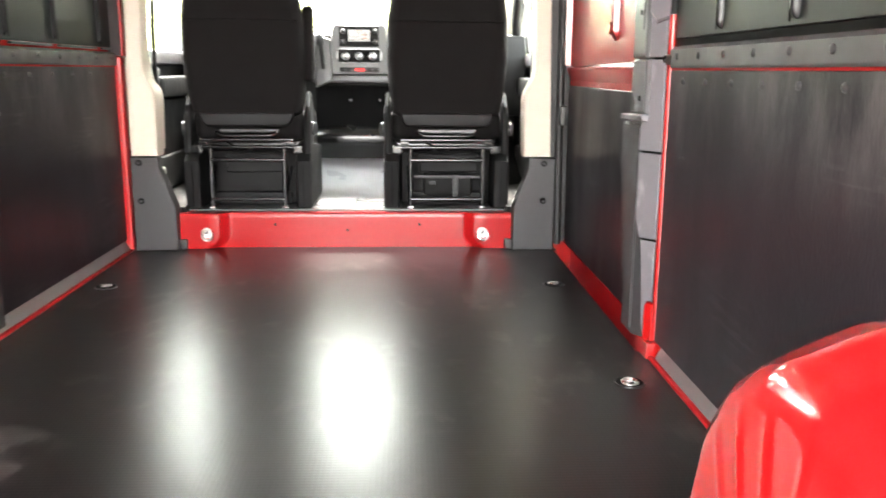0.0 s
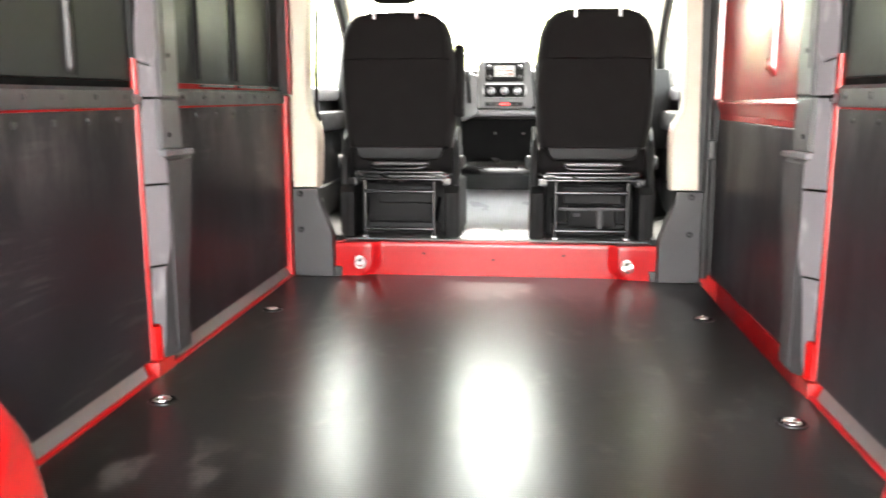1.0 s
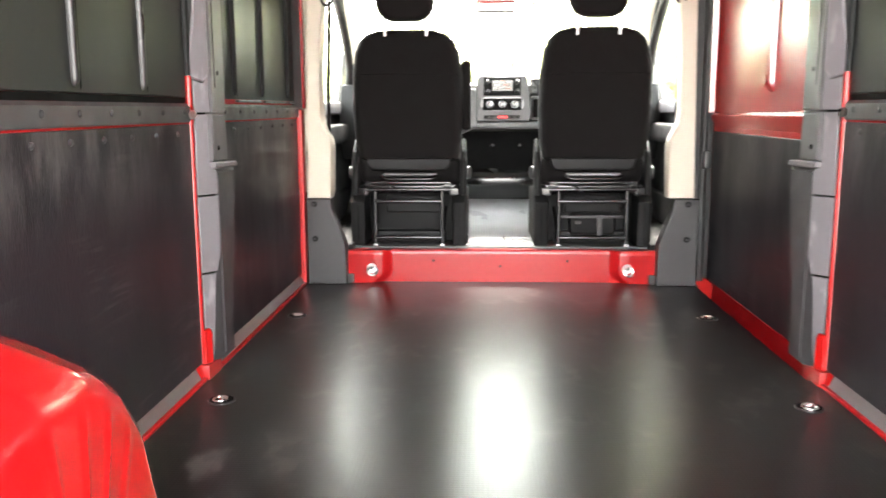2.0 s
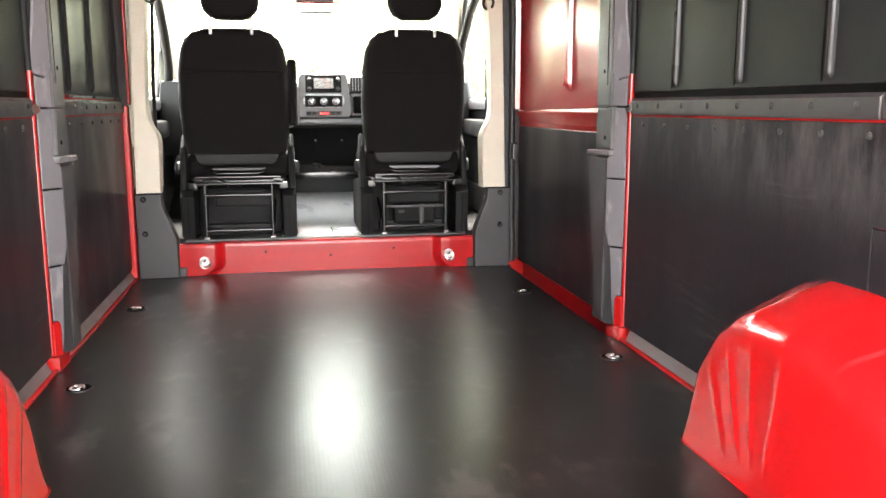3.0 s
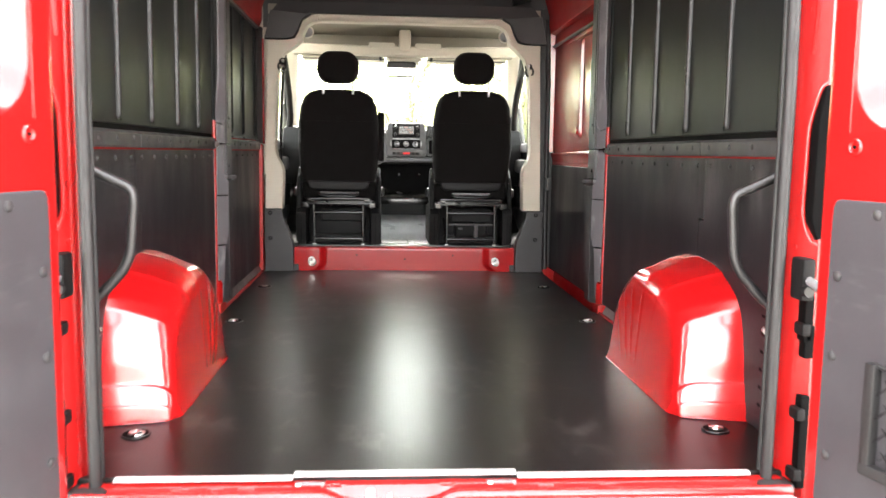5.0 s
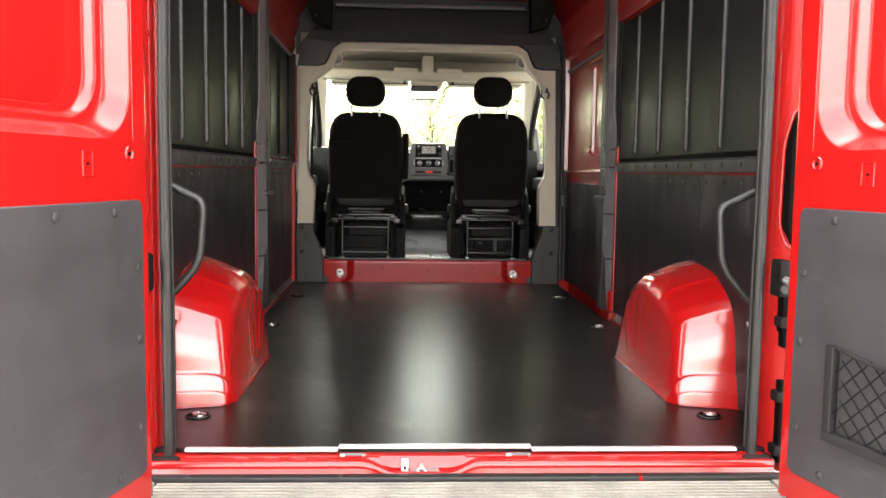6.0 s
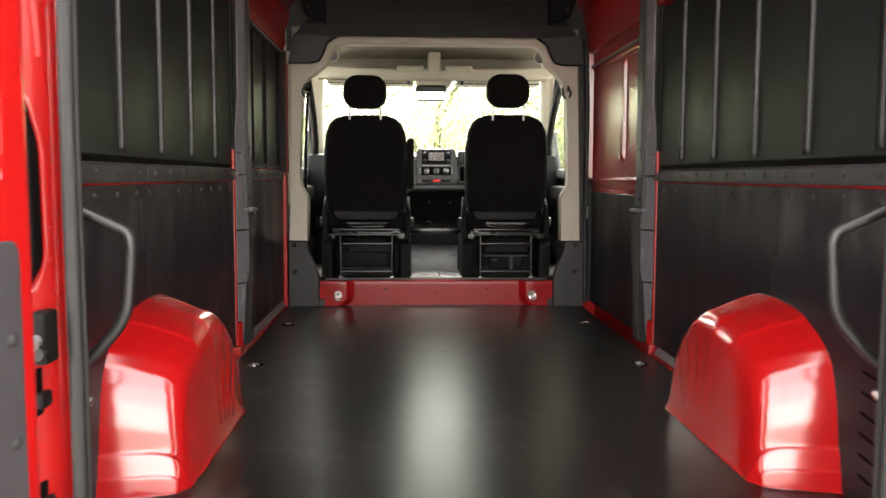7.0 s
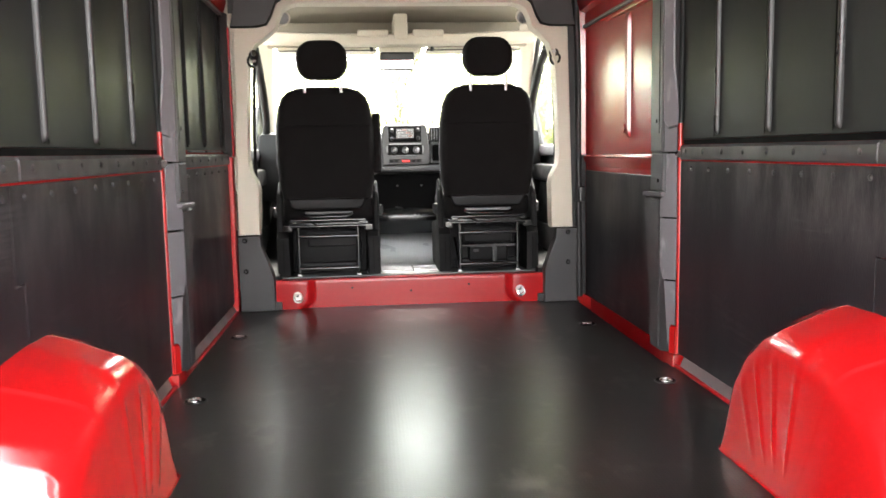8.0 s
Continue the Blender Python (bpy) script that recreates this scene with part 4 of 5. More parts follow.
def overhead_shelf():
    o = thing("overhead_shelf", "beige overhead storage shelf above the windscreen", "shelf")
    rings = []
    for y, z in ((4.05, 1.487), (4.015, 1.489), (4.0, 1.48), (3.998, 1.455), (4.012, 1.43), (4.045, 1.42), (4.12, 1.425), (4.4, 1.46), (4.45, 1.5)):
        rings.append([(0.8 * t, y + 0.1 * t * t, z + 0.03 * t * t) for t in (-1 + i / 10 for i in range(21))])
    part("tray", loft(rings, close_ring=False, caps=False), BEIGE, o)
    part("back", box(-0.8, 0.8, 4.32, 4.36, 1.45, 1.6, 0.01), LINER, o)
    part("divider", box(-0.04, 0.04, 3.985, 4.34, 1.45, 1.6, 0.014), BEIGE, o)
    for x in (-0.16, 0.16):
        part("clip", box(x - 0.09, x + 0.09, 3.988, 4.06, 1.47, 1.51, 0.01), BEIGE, o)
    for s in (-1, 1):
        lamp = part("lamp", disc((s * 0.625, 3.515, 1.503), (-s * 0.3, -1, -0.5), 0.032, 0.014, 18, dome=0.004), SILVER, o, "round reading lamp")
        part("lamp_rim", torus((s * 0.625, 3.51, 1.501), (-s * 0.3, -1, -0.5), 0.036, 0.006, 20, 6), BEIGE, lamp)
    part("mirror_mount", prism([(-0.13, 1.43), (0.13, 1.43), (0.1, 1.39), (-0.1, 1.39)], "y", 4.11, 4.35, 0.012), BEIGE, o)
    return o


overhead_shelf()


def visor(x0, x1):
    v = thing("sun_visor", "beige padded sun visor folded up", "sun visor", group="sun visors")
    pad = part("pad", box(x0, x1, 4.12, 4.36, 1.408, 1.426, 0.008), BEIGE, v)
    part("rod", tube([(x0, 4.13, 1.412), (x1, 4.13, 1.412)], 0.008), DARKGREY, pad, "dark edge rod")
    part("pin", disc((x1 - 0.03 if x0 < 0 else x0 + 0.03, 4.12, 1.43), (0, 0, -1), 0.01, 0.03), BLACK, v)


visor(-0.72, -0.14)
visor(0.16, 0.72)


def cab_mirror():
    m = thing("rear_view_mirror", "black rear-view mirror with bright glass", "mirror")
    shell = part("housing", box(-0.125, 0.085, 4.1, 4.16, 1.29, 1.398, 0.018), BLACK, m)
    part("mirror_glass", box(-0.117, 0.077, 4.094, 4.1, 1.297, 1.35, 0.002), MIRROR, shell, "bright mirror glass")
    part("stem", tube([(0.0, 4.16, 1.38), (0.0, 4.2, 1.44)], 0.015), BLACK, m)


cab_mirror()


# ------------------------------------------------------------------ dashboard
def dashboard():
    d = thing("dashboard", "dark grey dashboard with a silver-edged centre console", "dashboard")
    sect = [(4.36, 0.52), (4.30, 0.62), (4.30, 0.84), (4.36, 0.925), (4.5, 0.945), (5.2, 0.89), (5.2, 0.5)]
    part("body", prism(sect, "x", -0.88, 0.88, 0.012), DASH, d)
    part("cluster_hood", prism([(4.27, 0.91), (4.3, 0.985), (4.42, 1.0), (4.75, 0.95), (4.75, 0.88), (4.32, 0.88)], "x", -0.62, -0.24, 0.02), DASH, d)
    part("side_pod", prism([(4.32, 0.85), (4.36, 0.93), (4.6, 0.945), (4.9, 0.9), (4.9, 0.85)], "x", 0.62, 0.88, 0.02), DASH, d)
    part("side_pod", prism([(4.32, 0.85), (4.36, 0.93), (4.6, 0.945), (4.9, 0.9), (4.9, 0.85)], "x", -0.88, -0.68, 0.02), DASH, d)
    cx = 0.02
    bz = [(cx - 0.122, 0.976), (cx + 0.122, 0.976), (cx + 0.136, 0.955), (cx + 0.146, 0.86), (cx + 0.158, 0.765), (cx + 0.14, 0.728), (cx - 0.14, 0.728), (cx - 0.158, 0.765), (cx - 0.146, 0.86), (cx - 0.136, 0.955)]
    part("console", prism(bz, "y", 4.232, 4.34, 0.012), CONSOLE, d, "pale grey console surround")
    well = [(cx + a, 0.823 + b) for a, b in round_rect(0.232, 0.076, 0.036)]
    part("heater_bezel", prism(well, "y", 4.226, 4.234, 0.004), SILVER, d, "silver heater bezel")
    radio = part("radio", box(cx - 0.1, cx + 0.1, 4.212, 4.224, 0.868, 0.966, 0.006), MATTE, d, "black radio with lit display")
    part("display", box(cx - 0.055, cx + 0.056, 4.209, 4.213, 0.89, 0.95, 0.002), DISPLAY, radio)
    for i, (u, z, w) in enumerate(((-0.045, 0.94, 0.02), (-0.015, 0.942, 0.025), (0.02, 0.94, 0.02), (-0.04, 0.924, 0.03), (0.005, 0.924, 0.035), (-0.045, 0.906, 0.015), (-0.02, 0.905, 0.03), (0.022, 0.906, 0.022), (0.03, 0.925, 0.01))):
        part("display_icon", box(cx + u, cx + u + w, 4.2075, 4.2092, z - 0.005, z + 0.004), (ICON, ICONWARM)[i % 3 == 1], radio, "lit display icon")
    for a in (-0.078, 0.08):
        for z in (0.89, 0.94):
            part("knob", disc((cx + a, 4.212, z), (0, -1, 0), 0.013, 0.014, 14, dome=0.004), BLACK, radio)
    heat = part("heater_panel", box(cx - 0.105, cx + 0.105, 4.214, 4.224, 0.79, 0.852, 0.01), MATTE, d, "black heater panel")
    for a in (-0.067, 0.0, 0.067):
        k = part("dial", torus((cx + a, 4.213, 0.82), (0, -1, 0), 0.0265, 0.006, 20, 6), MATTE, heat, "black ring round the dial")
        part("dial_knob", disc((cx + a, 4.214, 0.82), (0, -1, 0), 0.021, 0.02, 18, dome=0.008), SILVER, heat, "silver dial knob")
        part("dial_grip", box(cx + a - 0.0035, cx + a + 0.0035, 4.186, 4.196, 0.804, 0.836, 0.002), DASH, heat, "dark grip bar")
    part("switch_row", box(cx - 0.1, cx + 0.1, 4.216, 4.224, 0.742, 0.764, 0.004), GREYDARK, d)
    for a in (-0.085, -0.055, 0.05, 0.08):
        part("switch", box(cx + a - 0.011, cx + a + 0.011, 4.2125, 4.217, 0.745, 0.761, 0.002), DASH, d)
    part("indicator", box(cx - 0.022, cx + 0.028, 4.213, 4.219, 0.746, 0.76, 0.003), REDLAMP, d, "red indicator lamp")
    shift = part("shift_console", prism([(-0.2, 0.66), (-0.115, 0.7), (-0.12, 0.9), (-0.2, 0.93)], "y", 4.2, 4.32, 0.012), CONSOLE, d, "pale grey gear lever console")
    part("lever", tube([(-0.16, 4.21, 0.76), (-0.16, 4.15, 0.82), (-0.165, 4.12, 0.88)], 0.011), BLACK, shift)
    part("lever_knob", disc((-0.166, 4.118, 0.875), (0, -0.3, 1), 0.02, 0.04, 14, dome=0.01), BLACK, shift)
    part("side_vent", box(0.172, 0.245, 4.235, 4.3, 0.868, 0.96, 0.014), BLACK, d)
    for i in range(4):
        part("vent_slat", box(0.184 + 0.016 * i, 0.187 + 0.016 * i, 4.23, 4.237, 0.878, 0.95, 0.001), SILVER, d)
    part("side_pocket", box(0.186, 0.236, 4.232, 4.29, 0.75, 0.85, 0.01), HOLE, d, "dark side pocket")
    part("pocket_frame", box(0.176, 0.252, 4.24, 4.3, 0.735, 0.865, 0.012), CONSOLE, d, "pale grey pocket surround")
    part("lower_lip", box(-0.22, 0.3, 4.236, 4.36, 0.688, 0.728, 0.014), CONSOLE, d, "pale grey lower edge")
    part("storage_bin", prism([(4.36, 0.688), (4.28, 0.672), (4.285, 0.56), (4.29, 0.46), (4.5, 0.46), (4.5, 0.688)], "x", -0.21, 0.27, 0.012), HOLE, d, "black storage bin")
    rings = []
    for z, y in ((0.47, 4.285), (0.462, 4.25), (0.44, 4.225), (0.41, 4.215), (0.38, 4.222), (0.352, 4.24), (0.335, 4.265), (0.3, 4.285), (0.29, 4.45)):
        rings.append([(0.03 + 0.235 * u, y + 0.03 * u ** 4, z) for u in (-1 + i / 8 for i in range(17))])
    part("bin_lip", loft(rings, close_ring=False, caps=False), STEELBLACK, d, "curved black bin lip")
    for a in (-0.03, 0.12):
        part("bin_screw", disc((a, 4.284, 0.6), (0, -1, 0), 0.007, 0.004), SCREW, d)
    return d


dashboard()


def steering_wheel():
    w = thing("steering_wheel", "black steering wheel behind the driver's seat", "steering wheel")
    ax = (0, -0.8, 0.6)
    rim = part("rim", torus((-0.43, 4.08, 0.9), ax, 0.19, 0.016, 32, 8), BLACK, w)
    part("hub", disc((-0.43, 4.1, 0.888), ax, 0.07, 0.03, 20), BLACK, w)
    part("column", tube([(-0.43, 4.1, 0.88), (-0.43, 4.35, 0.7)], 0.04), BLACK, w)
    for a in (-1, 1):
        part("spoke", box(-0.43 + a * 0.05, -0.43 + a * 0.18, 4.075, 4.095, 0.885, 0.915, 0.006), BLACK, rim)


steering_wheel()


# ------------------------------------------------------------------ seats
def seat(cx, armrest):
    s = thing("driving_seat" if armrest else "passenger_seat", "black fabric cab seat on a black steel frame" + (" with raised armrest" if armrest else ""), "seat", at=(cx, 0, 0), group="cab seats")
    # back: a padded shell, wider at the middle, that leans towards the load space
    rings = []
    for z, w, y, d, r in ((0.555, 0.2, 3.60, 0.05, 0.03), (0.57, 0.225, 3.585, 0.09, 0.05), (0.65, 0.24, 3.572, 0.11, 0.06), (0.8, 0.25, 3.55, 0.12, 0.07), (0.95, 0.245, 3.53, 0.12, 0.07),
                          (1.05, 0.23, 3.515, 0.115, 0.065), (1.10, 0.208, 3.508, 0.105, 0.06), (1.13, 0.175, 3.505, 0.09, 0.05), (1.146, 0.125, 3.505, 0.06, 0.03), (1.15, 0.08, 3.505, 0.03, 0.015)):
        rings.append([(a, y + 0.02 + b, z + (0 if armrest else 0.012 * (z - 0.555))) for a, b in round_rect(2.07 * w, d, r * 0.7, 4)])
    back = part("backrest", loft(rings), FABRIC, s)
    part("seam", tube([(-0.235, 3.487, 0.95), (-0.1, 3.478, 0.952), (0.1, 3.478, 0.952), (0.235, 3.487, 0.95)], 0.003, 6), FABRIC, back)
    part("back_panel", prism([(-0.2, 0.57), (0.2, 0.57), (0.19, 0.53), (0.17, 0.512), (-0.17, 0.512), (-0.19, 0.53)], "y", 3.545, 3.6, 0.012), DASH, back, "black plastic lower back panel")
    head = part("headrest", pillow(0.262, 0.2, 0.1, 0.085), FABRIC, s)
    head.location = (0, 3.46, 1.281) if armrest else (-0.005, 3.46, 1.293)
    for a in (-0.093, 0.093):
        part("headrest_post", tube([(a, 3.475, 1.12), (a, 3.462, 1.22)], 0.0068), SATIN, s, "chrome headrest post")
    part("cushion", box(-0.25, 0.25, 3.62, 4.08, 0.44, 0.58, 0.05, 4), FABRIC, s)
    part("cushion_pan", box(-0.23, 0.23, 3.6, 4.05, 0.405, 0.45, 0.015), STEELBLACK, s)
    # base
    for a in (-0.157, 0.157):
        leg = part("upright", tube([(a, 3.535, 0.153), (a, 3.53, 0.3), (a, 3.535, 0.42)], 0.0095), BARSTEEL, s)
        part("foot", box(a - 0.013, a + 0.013, 3.515, 3.56, 0.152, 0.17, 0.004), SILVER, leg, "bright foot bolt plate")
    for z, r in ((0.457, 0.009), (0.425, 0.007), (0.370, 0.009), (0.199, 0.009)):
        part("crossbar", tube([(-0.2 if z > 0.4 else -0.157, 3.528, z), (0.2 if z > 0.4 else 0.157, 3.528, z)], r), BARSTEEL, s)
    for a in (-1, 1):
        part("side_cover", prism([(3.53, 0.155), (3.98, 0.155), (4.0, 0.4), (3.6, 0.44), (3.52, 0.365)], "x", a * 0.205, a * 0.274, 0.015), MATTE, s)
        part("cover_groove", box(a * 0.236, a * 0.24, 3.517, 3.524, 0.165, 0.35), HOLE, s)
        part("slide_rail", box(a * 0.19, a * 0.225, 3.52, 4.0, 0.395, 0.42, 0.006), STEELBLACK, s)
        part("hinge_cover", prism([(3.56, 0.44), (3.72, 0.43), (3.74, 0.56), (3.66, 0.66), (3.58, 0.6)], "x", a * 0.245, a * 0.268, 0.012), MATTE, s)
        recliner = part("recliner_cover", prism([(3.535, 0.40), (3.62, 0.37), (3.66, 0.45), (3.645, 0.585), (3.6, 0.605), (3.565, 0.55), (3.555, 0.47)], "x", a * 0.24, a * 0.272, 0.012), MATTE, s)
        part("recliner_knob", disc((a * 0.272, 3.6, 0.5), (a, -0.3, 0), 0.03, 0.016, 16), BLACK, recliner)
        part("brace", tube([(a * 0.157, 3.53, 0.2), (a * 0.175, 3.75, 0.38)], 0.008), STEELBLACK, s)
        part("bracket", box(a * 0.196, a * 0.236, 3.515, 3.545, 0.4, 0.432, 0.004), STEELBLACK, s)
        part("track_end", box(a * 0.165, a * 0.2, 3.505, 3.53, 0.438, 0.452, 0.003), STEELBLACK, s)
    part("lift_bar", tube(rounded([(-0.13, 3.53, 0.49), (-0.1, 3.52, 0.475), (0.1, 3.52, 0.475), (0.13, 3.53, 0.49)], 0.02), 0.007), STEELBLACK, s)
    part("wire_tray", box(-0.12, 0.13, 3.56, 3.6, 0.484, 0.5, 0.004), GREY if not armrest else GREYDARK, s, "grey foam edge under the backrest")
    part("cable", tube([(-0.1, 3.57, 0.45), (-0.03, 3.55, 0.41), (0.05, 3.56, 0.43), (0.14, 3.58, 0.4)], 0.005), MATTE, s)
    part("base_box", box(-0.205, 0.205, 3.68, 3.98, 0.153, 0.4, 0.02), MATTE, s, "black moulded seat box")
    part("box_step", box(-0.17, 0.17, 3.64, 3.7, 0.155, 0.215, 0.012), DASH, s, "black lower step of the seat box")
    part("box_flap", box(-0.12, 0.15, 3.665, 3.69, 0.30, 0.385, 0.01), DASH, s, "black plastic flap")
    part("floor_pan", box(-0.2, 0.2, 3.56, 3.98, 0.15, 0.16, 0.003), BLACK, s)
    if armrest:
        part("armrest", box(0.248, 0.292, 3.54, 3.6, 0.70, 1.015, 0.016, 3), FABRIC, s, "raised black fabric armrest")
    else:
        case = part("jack_case", box(-0.1, 0.12, 3.6, 3.68, 0.2, 0.3, 0.02), MATTE, s, "black tool case under the seat")
        part("clip", box(-0.075, -0.045, 3.592, 3.6, 0.255, 0.27, 0.003), DARKGREY, case)
        part("strap", box(-0.14, 0.16, 3.59, 3.6, 0.283, 0.296, 0.003), DARKGREY, case)
        part("strap", box(0.03, 0.055, 3.588, 3.598, 0.2, 0.3, 0.003), DARKGREY, case)
    return s


seat(-0.43, True)
seat(0.43, False)


def belt(s):
    b = thing("seat_belt", "black seat belt webbing and anchor on the door pillar", "seat belt", group="seat belts")
    anchor = part("anchor", disc((s * 0.775, 3.42, 1.305), (-s, -1.2, 0), 0.026, 0.022, 16), BLACK, b)
    part("anchor_bolt", disc((s * 0.765, 3.4, 1.31), (-s, -1.2, 0), 0.011, 0.01, 10, dome=0.004), CHROME, anchor, "bright anchor bolt")
    part("guide_loop", torus((s * 0.772, 3.41, 1.275), (-s, -1.2, 0), 0.027, 0.007, 18, 6), BLACK, anchor)
    part("webbing", prism([(s * a, c) for a, c in ((0.768, 1.28), (0.784, 1.28), (0.8, 0.9), (0.802, 0.4), (0.785, 0.4), (0.784, 0.9))], "y", 3.505, 3.508), FABRIC, b)
    part("buckle", box(s * 0.8, s * 0.84, 3.56, 3.62, 0.25, 0.33, 0.01), CHROME, b, "bright belt fitting")


belt(-1)
belt(1)


# ------------------------------------------------------------------ rear opening
def rear_post(s):
    p = thing("rear_door_post", "red rear door post with black rubber seal", "door post", group="rear door posts")
    part("post", prism([(s * 0.815, 0.045), (s * 0.93, 0.045), (s * 0.98, 0.0), (s * 0.98, -0.03), (s * 0.872, -0.03), (s * 0.836, 0.017)], "z", -0.06, 1.9, 0.006), RED, p)
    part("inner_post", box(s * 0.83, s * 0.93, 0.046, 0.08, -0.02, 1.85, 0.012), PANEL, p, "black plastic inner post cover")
    seal = [(s * 0.795, 0.0, -0.035), (s * 0.795, 0.0, 0.4), (s * 0.797, 0.0, 0.9), (s * 0.79, 0.0, 1.5), (s * 0.765, 0.0, 1.72), (s * 0.69, 0.0, 1.82)]
    part("seal", tube(rounded(seal, 0.06), 0.0145, 12), RUBBER, p, "black rubber seal")
    part("seal_lip", tube(rounded([(x - s * 0.008, y + 0.022, z) for x, y, z in seal], 0.06), 0.006, 8), RUBBER, p, "black rubber seal lip")
    part("seal_foot", box(s * 0.76, s * 0.85, -0.045, 0.02, -0.05, -0.012, 0.012), RUBBER, p, "black rubber foot")
    # door check and openings in the post
    check = part("check_plate", box(s * 0.83, s * 0.862, -0.05, 0.012, 0.43, 0.53, 0.008), MATTE, p, "black door check plate")
    part("check_roller", disc((s * 0.842, -0.05, 0.455), (0, -1, 0), 0.014, 0.012, 14), BLACK, check)
    part("check_arm", tube([(s * 0.85, -0.04, 0.478), (s * 0.835, -0.13, 0.47), (s * 0.815, -0.26, 0.462)], 0.012), SILVER, check, "grey steel check arm")
    # Plate without depth; the pocket's inner shade is put into its near-black colour.
    pocket = part("hinge_pocket", prism([(s * a, c) for a, c in ((0.866, 0.925), (0.9, 0.935), (0.9, 0.58), (0.866, 0.572), (0.85, 0.62), (0.852, 0.84))], "y", -0.036, 0.006, 0.004), HOLE, p, "long dark hinge pocket")
    part("pocket_rim", tube(rounded([(s * 0.9, -0.034, 0.945), (s * 0.862, -0.022, 0.93), (s * 0.846, -0.004, 0.84), (s * 0.844, -0.002, 0.62), (s * 0.86, -0.02, 0.562), (s * 0.9, -0.034, 0.556)], 0.03), 0.005, 8), RED, pocket)
    slots = ((0.33, 0.44, 0.842, 0.864), (0.29, 0.37, 0.846, 0.87), (-0.03, 0.2, 0.846, 0.868)) if s > 0 else ((0.33, 0.42, 0.848, 0.854), (-0.03, 0.2, 0.846, 0.854))
    for z0, z1, a, b in slots:
        part("slot", box(s * (a + 0.008), s * (b + 0.008), -0.034, 0.004, z0, z1, 0.004), HOLE, p)
    for z in (0.155, 0.005, 0.36):
        part("catch", box(s * 0.842, s * 0.864, -0.042, 0.004, z - 0.015, z + 0.015, 0.006), MATTE, p)
    part("press_line", tube([(s * 0.846, 0.003, 1.0), (s * 0.85, -0.002, 1.1), (s * 0.85, -0.002, 1.8)], 0.005, 6), RED, p)
    for z in (0.55, 0.62, 0.68, 1.1, 1.3):
        part("plug", disc((s * 0.838, 0.014, z), (-s * 0.8, -0.6, 0), 0.007, 0.003), RED, p)
    part("stud", disc((s * 0.805, 0.05, 0.34), (-s, -0.8, 0), 0.014, 0.02, 12, dome=0.004), CHROME, p, "bright striker stud")


def grab_bar(s):
    g = thing("grab_bar", "black tubular grab handle by the rear opening", "grab handle", group="rear grab handles")
    line = [(s * 0.87, 0.1, 0.735), (s * 0.81, 0.12, 0.703), (s * 0.735, 0.125, 0.667), (s * 0.728, 0.125, 0.64), (s * 0.74, 0.125, 0.49), (s * 0.815, 0.12, 0.405), (s * 0.87, 0.1, 0.36)]
    part("bar", tube(rounded(line, 0.045), 0.0125, 12), BARBLACK, g)
    for z in (0.735, 0.36):
        part("mount", disc((s * 0.905, 0.1, z), (-s, 0, 0), 0.025, 0.04, 14), BLACK, g)


for s in (-1, 1):
    rear_post(s)
    grab_bar(s)
    v = thing("side_vent_panel", "black panel with slanted vent slots behind the wheel arch", "vent panel", group="side vent panels")
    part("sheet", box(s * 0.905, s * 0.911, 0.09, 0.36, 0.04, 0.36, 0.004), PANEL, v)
    for i in range(6):
        part("slot", prism([(0.16, 0.06 + 0.05 * i), (0.3, 0.075 + 0.05 * i), (0.3, 0.083 + 0.05 * i), (0.16, 0.068 + 0.05 * i)], "x", s * 0.9035, s * 0.9055), HOLE, v)


